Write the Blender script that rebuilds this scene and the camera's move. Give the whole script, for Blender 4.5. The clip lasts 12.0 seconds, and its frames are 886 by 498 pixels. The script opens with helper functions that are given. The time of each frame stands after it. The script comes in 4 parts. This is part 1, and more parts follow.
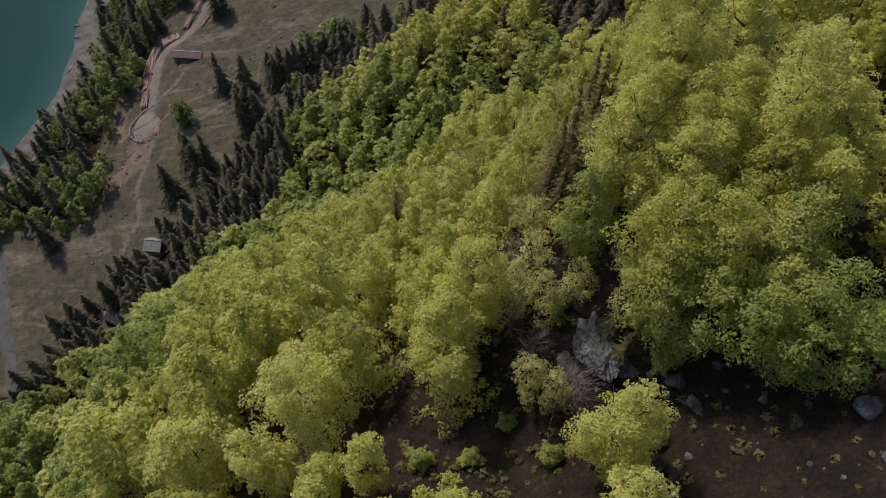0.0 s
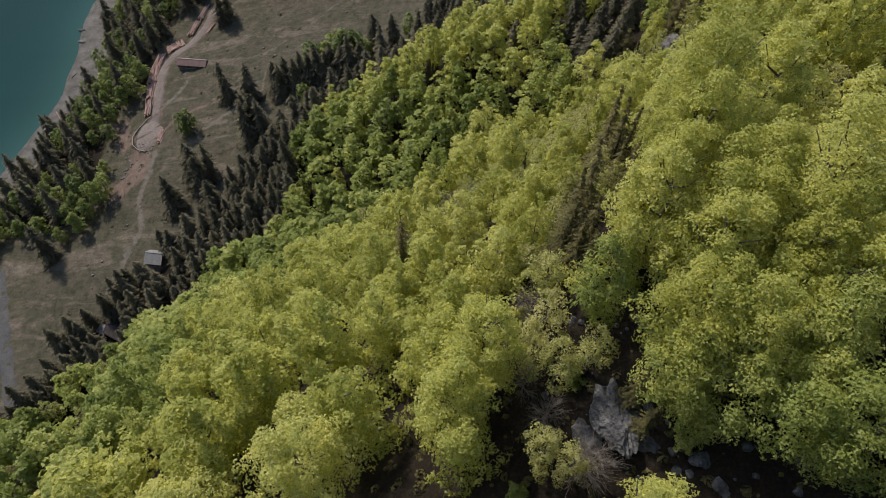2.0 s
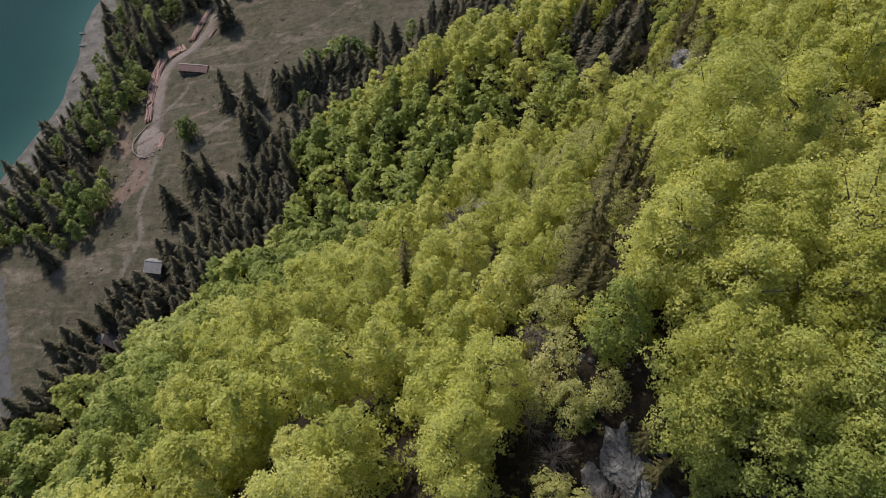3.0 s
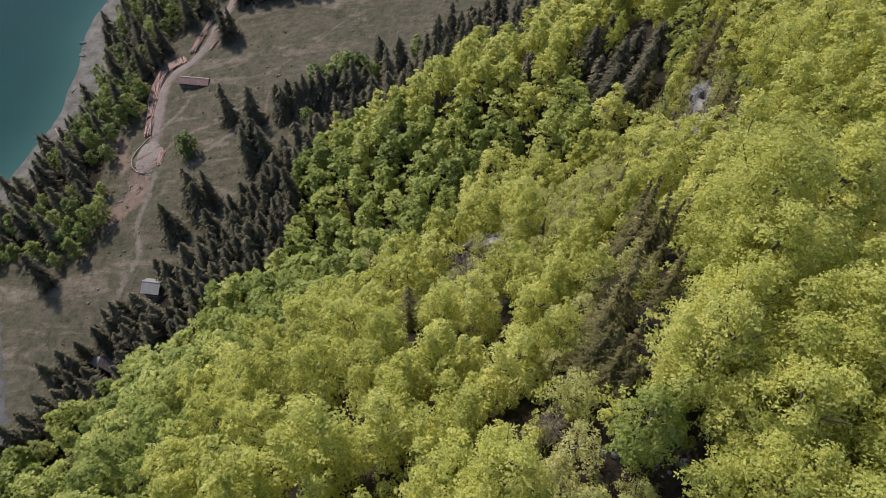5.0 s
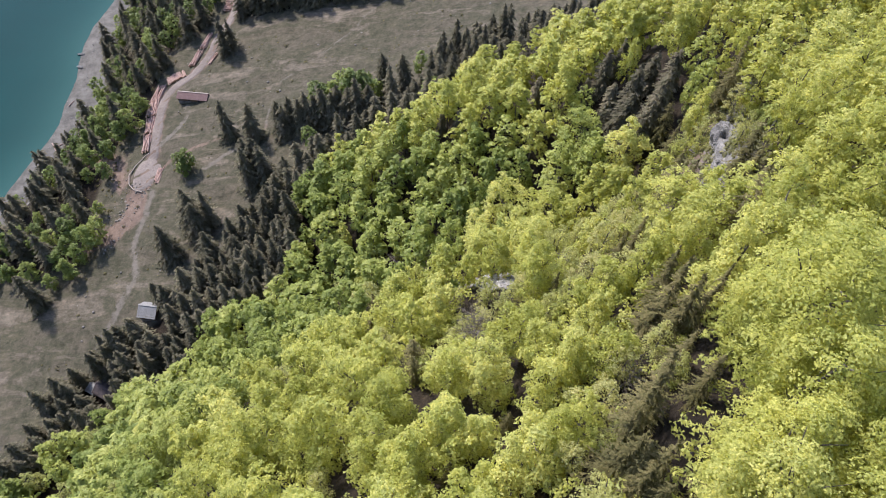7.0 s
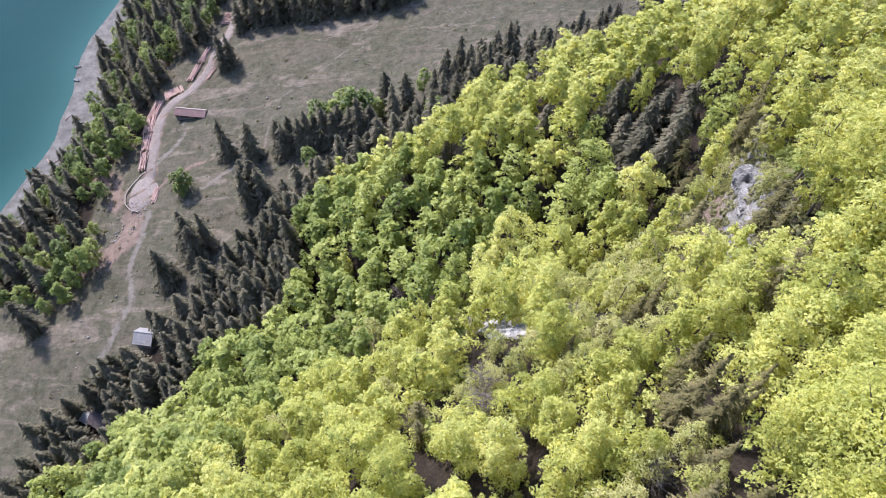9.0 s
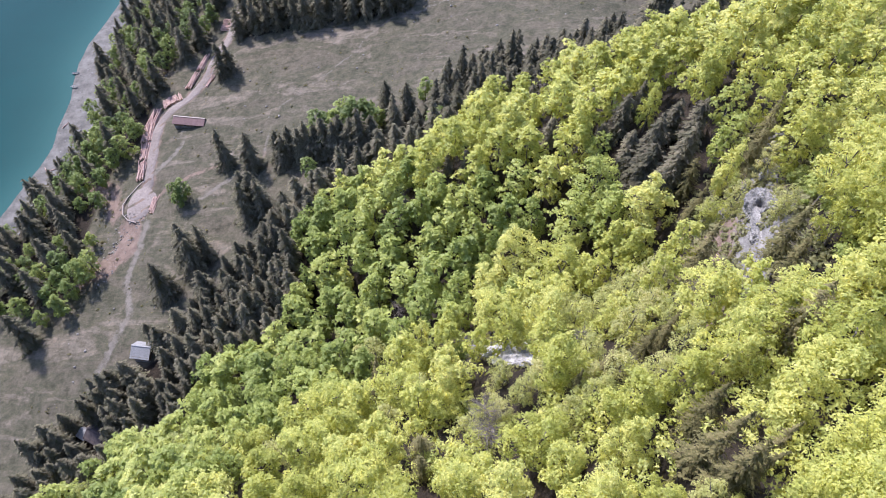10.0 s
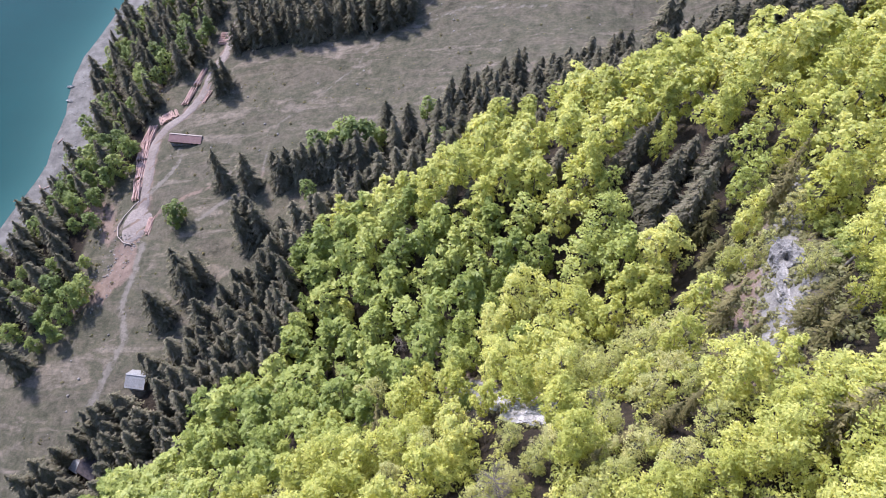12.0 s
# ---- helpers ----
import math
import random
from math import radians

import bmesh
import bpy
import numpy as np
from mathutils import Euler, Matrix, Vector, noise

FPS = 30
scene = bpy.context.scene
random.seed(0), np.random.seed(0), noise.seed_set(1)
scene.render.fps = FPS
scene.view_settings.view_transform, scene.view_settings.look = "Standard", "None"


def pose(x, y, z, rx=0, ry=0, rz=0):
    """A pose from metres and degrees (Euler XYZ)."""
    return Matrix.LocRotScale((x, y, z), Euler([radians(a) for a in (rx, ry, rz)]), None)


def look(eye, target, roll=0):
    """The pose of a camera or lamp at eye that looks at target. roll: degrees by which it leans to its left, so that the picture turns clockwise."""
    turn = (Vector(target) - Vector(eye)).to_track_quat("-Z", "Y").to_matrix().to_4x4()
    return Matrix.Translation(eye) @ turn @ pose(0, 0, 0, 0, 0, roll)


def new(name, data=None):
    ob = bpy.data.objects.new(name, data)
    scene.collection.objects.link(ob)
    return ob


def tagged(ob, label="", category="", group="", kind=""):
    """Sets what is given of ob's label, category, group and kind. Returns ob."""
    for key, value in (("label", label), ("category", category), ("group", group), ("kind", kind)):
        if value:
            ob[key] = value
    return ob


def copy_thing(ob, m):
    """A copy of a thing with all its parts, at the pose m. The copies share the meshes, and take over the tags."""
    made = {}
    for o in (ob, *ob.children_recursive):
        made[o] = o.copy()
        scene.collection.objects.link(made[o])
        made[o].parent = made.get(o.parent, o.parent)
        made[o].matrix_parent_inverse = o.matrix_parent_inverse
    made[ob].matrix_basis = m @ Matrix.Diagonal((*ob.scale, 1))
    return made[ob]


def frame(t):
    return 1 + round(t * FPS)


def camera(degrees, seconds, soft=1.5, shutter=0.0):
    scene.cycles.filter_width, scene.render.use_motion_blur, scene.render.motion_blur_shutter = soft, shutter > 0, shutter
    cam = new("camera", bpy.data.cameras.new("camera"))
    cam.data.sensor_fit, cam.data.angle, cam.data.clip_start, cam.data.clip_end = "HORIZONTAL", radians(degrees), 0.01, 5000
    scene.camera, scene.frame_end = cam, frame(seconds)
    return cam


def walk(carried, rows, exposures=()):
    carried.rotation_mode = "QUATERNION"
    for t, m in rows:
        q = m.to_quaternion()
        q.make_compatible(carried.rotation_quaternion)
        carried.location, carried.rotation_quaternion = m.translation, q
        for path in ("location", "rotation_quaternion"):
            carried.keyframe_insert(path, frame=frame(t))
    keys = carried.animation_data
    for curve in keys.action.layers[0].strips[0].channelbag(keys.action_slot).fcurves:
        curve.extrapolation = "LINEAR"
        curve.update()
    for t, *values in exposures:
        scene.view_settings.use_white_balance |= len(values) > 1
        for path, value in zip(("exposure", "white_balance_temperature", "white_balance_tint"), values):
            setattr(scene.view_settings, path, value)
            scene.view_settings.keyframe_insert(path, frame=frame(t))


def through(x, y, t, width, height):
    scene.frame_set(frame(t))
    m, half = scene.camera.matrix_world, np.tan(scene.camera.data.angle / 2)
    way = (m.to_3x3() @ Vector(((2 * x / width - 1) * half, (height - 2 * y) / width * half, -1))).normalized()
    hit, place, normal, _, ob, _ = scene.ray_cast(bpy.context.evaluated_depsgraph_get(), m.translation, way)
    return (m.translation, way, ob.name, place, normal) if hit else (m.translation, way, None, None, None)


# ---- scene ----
import itertools

# The drone flies level, some 200 m over the lake, and looks steeply down.
cam = camera(70.7, 12.0, soft=1.0)
PATH = [
    (0, 0.124, -0.143, 201.389, 0.796, -54.323, 1.120),
    (0.5, -0.036, 1.418, 201.442, 0.970, -54.325, 1.194),
    (1, -0.222, 3.117, 201.481, 1.131, -54.324, 1.261),
    (1.5, -0.429, 4.939, 201.506, 1.281, -54.321, 1.322),
    (2, -0.657, 6.871, 201.522, 1.419, -54.317, 1.375),
    (2.5, -0.902, 8.898, 201.529, 1.548, -54.311, 1.418),
    (3, -1.165, 11.009, 201.529, 1.668, -54.305, 1.453),
    (5, -2.343, 20.065, 201.491, 2.070, -54.286, 1.490),
    (5.5, -2.661, 22.437, 201.478, 2.155, -54.285, 1.475),
    (6, -2.986, 24.836, 201.466, 2.234, -54.285, 1.449),
    (6.5, -3.316, 27.256, 201.455, 2.309, -54.288, 1.415),
    (7, -3.650, 29.693, 201.447, 2.378, -54.293, 1.372),
    (9, -4.999, 39.535, 201.449, 2.620, -54.340, 1.139),
    (9.5, -5.333, 42.009, 201.459, 2.671, -54.358, 1.071),
    (10, -5.665, 44.488, 201.473, 2.720, -54.379, 1.003),
    (10.5, -5.993, 46.974, 201.491, 2.765, -54.403, 0.936),
    (11, -6.317, 49.468, 201.513, 2.808, -54.429, 0.872),
    (11.5, -6.635, 51.974, 201.538, 2.847, -54.458, 0.814),
    (12, -6.947, 54.496, 201.566, 2.882, -54.488, 0.764),
]
EXPOSURES = [(0, -0.52, 6850, 12), (3, -0.22, 6850, 13), (5, 0.0, 6720, 14), (6, 0.33, 6520, 15), (7, 0.6, 6300, 17), (9, 0.96, 5920, 21), (12, 0.96, 5860, 23)]
walk(cam, [(t, pose(x, y, z, 0, 0, yaw) @ pose(0, 0, 0, 90 + pitch) @ pose(0, 0, 0, 0, 0, roll)) for t, x, y, z, yaw, pitch, roll in PATH], EXPOSURES)

# ---- light ----
SUN_TURN, SUN_HIGH = 42.0, 48.0  # degrees to the left of straight ahead, degrees over the horizon
world = bpy.data.worlds.new("sky")
scene.world = world
world.use_nodes = True
wn = world.node_tree.nodes
sky = wn.new("ShaderNodeTexSky")
sky.sky_type, sky.sun_disc = "NISHITA", False
sky.sun_elevation, sky.sun_rotation = radians(SUN_HIGH), radians(-SUN_TURN)
wn["Background"].inputs["Strength"].default_value = 0.18
world.node_tree.links.new(sky.outputs[0], wn["Background"].inputs["Color"])
sun = new("sun", bpy.data.lights.new("sun", "SUN"))
sun.data.energy, sun.data.angle, sun.data.color = 3.6, radians(5), (1.0, 0.95, 0.87)
a, e = radians(SUN_TURN), radians(SUN_HIGH)
sun.matrix_world = look((-math.sin(a) * math.cos(e) * 400, math.cos(a) * math.cos(e) * 400, math.sin(e) * 400), (0, 0, 0))

# ---- materials ----
def material(name, rough=0.8):
    m = bpy.data.materials.new(name)
    m.use_nodes = True
    n, l = m.node_tree.nodes, m.node_tree.links
    b = n["Principled BSDF"]
    b.inputs["Roughness"].default_value = rough
    b.inputs["Specular IOR Level"].default_value = 0.25
    return m, n, l, b


def noise_node(n, l, scale, detail=5.0, rough=0.6, coords="Object"):
    c = n.new("ShaderNodeTexCoord")
    t = n.new("ShaderNodeTexNoise")
    t.inputs["Scale"].default_value, t.inputs["Detail"].default_value, t.inputs["Roughness"].default_value = scale, detail, rough
    l.new(c.outputs[coords], t.inputs["Vector"])
    return t.outputs["Fac"]


def ramp(n, l, fac, stops):
    r = n.new("ShaderNodeValToRGB")
    while len(r.color_ramp.elements) < len(stops):
        r.color_ramp.elements.new(0.5)
    for el, (p, c) in zip(r.color_ramp.elements, stops):
        el.position, el.color = p, (*c, 1)
    l.new(fac, r.inputs["Fac"])
    return r.outputs["Color"]


def blend(n, l, a, b, fac, kind="MIX"):
    m = n.new("ShaderNodeMix")
    m.data_type, m.blend_type = "RGBA", kind
    for k, v in ((0, fac), (6, a), (7, b)):
        if isinstance(v, (int, float)):
            m.inputs[k].default_value = v
        elif isinstance(v, tuple):
            m.inputs[k].default_value = (*v, 1)
        else:
            l.new(v, m.inputs[k])
    return m.outputs[2]


def bump(n, l, b, height, strength, distance):
    k = n.new("ShaderNodeBump")
    k.inputs["Strength"].default_value, k.inputs["Distance"].default_value = strength, distance
    l.new(height, k.inputs["Height"])
    l.new(k.outputs["Normal"], b.inputs["Normal"])


def mottled(name, stops, scale, fine=None, rough=0.85, relief=0.0, depth=0.05, coords="Object"):
    """A material whose colour varies at two sizes, with fine relief."""
    m, n, l, b = material(name, rough)
    big = ramp(n, l, noise_node(n, l, scale, coords=coords), stops)
    small = noise_node(n, l, fine or scale * 9, 4, coords=coords)
    grain = ramp(n, l, small, [(0.3, (0.72, 0.72, 0.72)), (0.7, (1.25, 1.25, 1.25))])
    l.new(blend(n, l, big, grain, 1.0, "MULTIPLY"), b.inputs["Base Color"])
    if relief:
        bump(n, l, b, small, relief, depth)
    return m


def leafy(name, dark, mid, light, through=0.35, joined=False, gloss=0.5, holes=5.0):
    """Leaves: colour differs from tree to tree and from spray to spray; light shines through them."""
    m, n, l, b = material(name, gloss)
    b.inputs["Specular IOR Level"].default_value = 0.25 if gloss < 0.7 else 0.06
    geo = n.new("ShaderNodeNewGeometry")
    if joined:
        own = n.new("ShaderNodeAttribute")
        own.attribute_name = "tree"
        which = own.outputs["Fac"]
    else:
        which = n.new("ShaderNodeObjectInfo").outputs["Random"]
    tree = ramp(n, l, which, [(0.0, dark), (0.5, mid), (1.0, light)])
    spray = ramp(n, l, geo.outputs["Random Per Island"], [(0.0, (0.74, 0.77, 0.7)), (0.5, (1.0, 1.0, 1.0)), (1.0, (1.16, 1.13, 1.2))])
    speck = ramp(n, l, noise_node(n, l, 4.5, 3, 0.7), [(0.32, (0.68, 0.7, 0.64)), (0.5, (1.0, 1.0, 1.0)), (0.68, (1.25, 1.22, 1.3))])
    patch = ramp(n, l, noise_node(n, l, 0.35, 3), [(0.35, (0.8, 0.84, 0.8)), (0.65, (1.15, 1.1, 1.05))])
    col = blend(n, l, blend(n, l, tree, spray, 1.0, "MULTIPLY"), blend(n, l, patch, speck, 1.0, "MULTIPLY"), 1.0, "MULTIPLY")
    l.new(col, b.inputs["Base Color"])
    t, mix = n.new("ShaderNodeBsdfTranslucent"), n.new("ShaderNodeMixShader")
    l.new(blend(n, l, col, (1.5, 1.4, 0.95), 1.0, "MULTIPLY"), t.inputs["Color"])
    mix.inputs[0].default_value = through
    l.new(b.outputs[0], mix.inputs[1])
    l.new(t.outputs[0], mix.inputs[2])
    clear, cut, edge = n.new("ShaderNodeBsdfTransparent"), n.new("ShaderNodeMixShader"), n.new("ShaderNodeMath")
    edge.operation, edge.inputs[1].default_value = "GREATER_THAN", 0.65
    l.new(noise_node(n, l, holes, 2, 0.6), edge.inputs[0])  # gaps between the single leaves of a spray
    l.new(edge.outputs[0], cut.inputs[0])
    l.new(mix.outputs[0], cut.inputs[1])
    l.new(clear.outputs[0], cut.inputs[2])
    l.new(cut.outputs[0], n["Material Output"].inputs["Surface"])
    return m


def ground_material():
    """Meadow, forest floor darkened for canopy shade, bare earth, beach and rock, laid by the masks of the ground
    sheet.
    """
    m, n, l, b = material("ground", 0.95)

    def mask(name, edge_scale):
        a = n.new("ShaderNodeAttribute")
        a.attribute_name = name
        k = n.new("ShaderNodeMath")
        k.operation = "ADD"
        w = n.new("ShaderNodeMath")
        w.operation = "MULTIPLY_ADD"
        w.inputs[1].default_value, w.inputs[2].default_value = 0.9, -0.45
        l.new(noise_node(n, l, edge_scale, 6, 0.7), w.inputs[0])
        l.new(a.outputs["Fac"], k.inputs[0])
        l.new(w.outputs[0], k.inputs[1])
        r = n.new("ShaderNodeMapRange")
        r.interpolation_type = "SMOOTHSTEP"
        r.inputs[1].default_value, r.inputs[2].default_value = 0.38, 0.62
        l.new(k.outputs[0], r.inputs[0])
        return r.outputs[0]

    turned, c = n.new("ShaderNodeMapping"), n.new("ShaderNodeTexCoord")
    turned.inputs["Rotation"].default_value, turned.inputs["Scale"].default_value = (0, 0, radians(-35)), (0.03, 0.12, 0.1)
    l.new(c.outputs["Object"], turned.inputs["Vector"])
    drift = n.new("ShaderNodeTexNoise")
    drift.inputs["Scale"].default_value, drift.inputs["Detail"].default_value, drift.inputs["Roughness"].default_value, drift.inputs["Distortion"].default_value = 1.0, 7, 0.68, 0.6
    l.new(turned.outputs["Vector"], drift.inputs["Vector"])
    meadow = ramp(n, l, drift.outputs["Fac"], [(0.3, (0.055, 0.051, 0.034)), (0.42, (0.115, 0.1, 0.076)), (0.52, (0.08, 0.077, 0.051)), (0.6, (0.14, 0.119, 0.094)), (0.7, (0.2, 0.171, 0.14))])
    tuft = ramp(n, l, noise_node(n, l, 0.9, 5, 0.7), [(0.32, (0.74, 0.77, 0.7)), (0.7, (1.2, 1.17, 1.15))])
    meadow = blend(n, l, meadow, tuft, 1.0, "MULTIPLY")
    hummock = ramp(n, l, noise_node(n, l, 0.28, 6, 0.75), [(0.36, (0.68, 0.7, 0.64)), (0.5, (1.0, 1.0, 1.0)), (0.66, (1.3, 1.25, 1.22))])
    meadow = blend(n, l, meadow, hummock, 1.0, "MULTIPLY")
    rut = ramp(n, l, noise_node(n, l, 0.6, 5, 0.7), [(0.3, (0.13, 0.115, 0.092)), (0.7, (0.21, 0.185, 0.155))])
    # brown leaf litter, taken near black to hold the shade under the crowns
    shaded_floor = ramp(n, l, noise_node(n, l, 0.25, 6, 0.7), [(0.3, (0.012, 0.011, 0.008)), (0.5, (0.027, 0.021, 0.015)), (0.75, (0.054, 0.043, 0.031))])
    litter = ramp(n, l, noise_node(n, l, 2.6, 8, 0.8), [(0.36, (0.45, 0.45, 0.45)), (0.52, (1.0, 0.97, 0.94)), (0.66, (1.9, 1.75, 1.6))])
    shaded_floor = blend(n, l, shaded_floor, litter, 1.0, "MULTIPLY")
    earth = ramp(n, l, noise_node(n, l, 0.5, 6, 0.7), [(0.3, (0.14, 0.1, 0.078)), (0.6, (0.22, 0.16, 0.125)), (0.8, (0.3, 0.245, 0.2))])
    beach = ramp(n, l, noise_node(n, l, 0.18, 6, 0.7), [(0.3, (0.085, 0.08, 0.072)), (0.5, (0.15, 0.141, 0.125)), (0.75, (0.24, 0.227, 0.205))])
    stone = ramp(n, l, noise_node(n, l, 0.45, 8, 0.75), [(0.28, (0.08, 0.077, 0.072)), (0.5, (0.21, 0.2, 0.183)), (0.7, (0.36, 0.34, 0.31))])
    col = blend(n, l, meadow, shaded_floor, mask("forest", 0.12))
    col = blend(n, l, col, earth, mask("earth", 0.3))
    col = blend(n, l, col, rut, mask("track", 0.5))
    col = blend(n, l, col, beach, mask("beach", 0.25))
    col = blend(n, l, col, stone, mask("rock", 0.22))
    l.new(col, b.inputs["Base Color"])
    bump(n, l, b, noise_node(n, l, 0.8, 8, 0.75), 0.8, 0.6)
    return m


def water_material():
    m, n, l, b = material("lake_water", 0.06)
    c = ramp(n, l, noise_node(n, l, 0.012, 4), [(0.3, (0.001, 0.034, 0.036)), (0.7, (0.002, 0.046, 0.047))])
    shallow = n.new("ShaderNodeAttribute")
    shallow.attribute_name = "shallow"
    c = blend(n, l, c, (0.035, 0.105, 0.098), shallow.outputs["Fac"])
    l.new(c, b.inputs["Base Color"])
    b.inputs["IOR"].default_value = 1.33
    b.inputs["Specular IOR Level"].default_value = 0.1
    bump(n, l, b, noise_node(n, l, 0.9, 4), 0.06, 0.2)
    return m


GROUND = ground_material()
WATER = water_material()
BEECH_TONES = (0.385, 0.412, 0.105), (0.485, 0.51, 0.148), (0.555, 0.57, 0.198)
SPRUCE_TONES = (0.113, 0.106, 0.075), (0.15, 0.138, 0.096), (0.195, 0.178, 0.124)
BEECH_LEAF, BEECH_LEAVES = leafy("beech_leaf", *BEECH_TONES, 0.44), leafy("far_beech_leaf", *BEECH_TONES, 0.44, True)
GREEN_TONES = (0.234, 0.29, 0.077), (0.325, 0.378, 0.103), (0.43, 0.468, 0.142)
GREEN_LEAF, GREEN_LEAVES = leafy("green_beech_leaf", *GREEN_TONES, 0.38), leafy("far_green_beech_leaf", *GREEN_TONES, 0.38, True)
LAKE_LEAF = leafy("shore_leaf", (0.15, 0.2, 0.062), (0.215, 0.275, 0.08), (0.31, 0.36, 0.105), 0.35)
PALE_LEAF = leafy("opening_leaf", (0.36, 0.38, 0.13), (0.42, 0.43, 0.16), (0.48, 0.47, 0.21), 0.4)
SPRUCE_LEAF, SPRUCE_LEAVES = leafy("spruce_needles", *SPRUCE_TONES, 0.12, False, 0.95), leafy("far_spruce_needles", *SPRUCE_TONES, 0.12, True, 0.95)
PINE_LEAF = leafy("grey_green_needles", (0.12, 0.11, 0.05), (0.165, 0.15, 0.07), (0.215, 0.192, 0.095), 0.15, False, 0.9)
SCRUB_LEAF = leafy("scrub_leaf", (0.2, 0.2, 0.09), (0.27, 0.26, 0.125), (0.35, 0.325, 0.175), 0.35)
BARK = mottled("grey_bark", [(0.35, (0.09, 0.08, 0.07)), (0.65, (0.2, 0.18, 0.165))], 0.8, rough=0.95)
SPRUCE_BARK = mottled("brown_bark", [(0.35, (0.05, 0.038, 0.03)), (0.65, (0.12, 0.09, 0.07))], 0.8, rough=0.95)
DEAD_WOOD = mottled("bare_twigs", [(0.35, (0.16, 0.135, 0.115)), (0.65, (0.3, 0.26, 0.23))], 0.6, rough=0.95)
ROCK = mottled("limestone", [(0.3, (0.08, 0.078, 0.075)), (0.5, (0.23, 0.22, 0.205)), (0.72, (0.43, 0.405, 0.375))], 0.35, 2.5, 0.9, 1.0, 0.35)
PALE_ROCK = mottled("white_limestone", [(0.3, (0.16, 0.155, 0.15)), (0.5, (0.36, 0.345, 0.325)), (0.72, (0.58, 0.555, 0.52))], 0.35, 2.5, 0.9, 1.0, 0.35)
STONE = mottled("field_stone", [(0.3, (0.16, 0.145, 0.125)), (0.7, (0.3, 0.275, 0.245))], 0.6, 3.0, 0.95)
# ravine rock: a darker copy of the limestone, with the trees' shade in its colour
SHADED_ROCK = mottled("shaded_rock", [(0.3, (0.05, 0.05, 0.052)), (0.5, (0.13, 0.13, 0.132)), (0.72, (0.3, 0.3, 0.3))], 0.5, 3.0, 0.6, 1.0, 0.35)
GRAVEL = mottled("gravel_road", [(0.3, (0.19, 0.158, 0.138)), (0.6, (0.245, 0.207, 0.182)), (0.8, (0.29, 0.25, 0.22))], 0.15, 1.6, 0.95, 0.5, 0.05)
ASPHALT = mottled("asphalt", [(0.3, (0.075, 0.075, 0.075)), (0.7, (0.12, 0.118, 0.115))], 0.2, 2.0, 0.9)
LOG_SIDE = mottled("log_bark", [(0.3, (0.33, 0.2, 0.165)), (0.6, (0.47, 0.33, 0.28)), (0.8, (0.58, 0.45, 0.4))], 0.7, 6.0, 0.9)
LOG_END = mottled("log_cut_end", [(0.3, (0.45, 0.27, 0.16)), (0.7, (0.58, 0.4, 0.26))], 2.0, 12.0, 0.9)
RED_ROOF = mottled("red_sheet_roof", [(0.3, (0.13, 0.078, 0.075)), (0.7, (0.19, 0.118, 0.112))], 0.4, 4.0, 0.7)
GREY_ROOF = mottled("grey_sheet_roof", [(0.3, (0.22, 0.218, 0.212)), (0.7, (0.32, 0.314, 0.304))], 0.5, 4.0, 0.6)
DARK_ROOF = mottled("dark_shingle_roof", [(0.3, (0.05, 0.042, 0.045)), (0.7, (0.1, 0.085, 0.085))], 0.8, 6.0, 0.9)
BOARDS = mottled("weathered_boards", [(0.3, (0.12, 0.085, 0.06)), (0.7, (0.22, 0.165, 0.12))], 0.9, 7.0, 0.9)
PALE = mottled("pale_timber", [(0.3, (0.33, 0.27, 0.23)), (0.7, (0.43, 0.37, 0.32))], 0.6, 7.0, 0.8)
# -- terrain
SHORE_Y = (60, 120, 188, 205, 220, 232, 244, 263, 276, 288, 305, 332, 352, 420, 520)
SHORE_X = (-236, -216, -198, -194, -191, -190.5, -193, -195, -199, -202, -203, -200.5, -200, -205, -220)


def shore_x(y):
    return np.interp(y, SHORE_Y, SHORE_X)


def up_slope(x, y):
    """Metres up the mountain side from the foot of the steep slope."""
    return (x + 125) * 0.67 - (y - 100) * 0.74


def along_slope(x, y):
    return (x + 125) * 0.74 + (y - 100) * 0.67


def hump(x, y, cx, cy, rx, ry, height):
    return height * np.exp(-(((x - cx) / rx) ** 2) - ((y - cy) / ry) ** 2)


def rough(x, y):
    return (np.sin(x * 0.11 + 1.3 * np.sin(y * 0.07)) * np.cos(y * 0.13 + np.sin(x * 0.05))
            + 0.5 * np.sin(x * 0.31 + y * 0.17) * np.cos(y * 0.29 - x * 0.12)
            + 0.22 * np.sin(x * 0.9 + 1.7 * np.sin(y * 0.41)) * np.sin(y * 0.83 + x * 0.2))


def soft_max(a, b, k):
    return 0.5 * (a + b + np.sqrt((a - b) ** 2 + k * k))


# the mountain side's own forms: x, y, reach, height
SPURS = [(26, 157, 45, 31.9), (34, 77, 30, 12.1), (18, 45, 13, 9.2), (-38, 165, 30, 10.5), (42, 101, 13, 12.7), (66, 165, 30, 16.5), (-6, 157, 13, 10.5), (-54, 45, 20, 10), (-14, 69, 13, 5.5), (42, 189, 20, 8.5), (-22, 149, 13, 9.1), (26, 61, 13, 5.8), (50, 125, 13, 5.8), (10, 157, 13, 6.1), (-70, 141, 13, 4.9)]
HOLLOWS = [(10, 13, 20, -16), (18, 125, 20, -13), (-30, 109, 30, -7.3), (-78, 93, 20, -7.3), (42, 53, 13, -12.3), (2, 53, 13, -2.9), (58, 253, 20, -5.1), (-110, 93, 30, -4.2), (-22, 21, 13, -4.9), (26, 21, 13, -5.2), (18, 109, 13, -7.9), (35, 99, 9, -6)]
SPURS.append((0.5, 94, 8, 4))


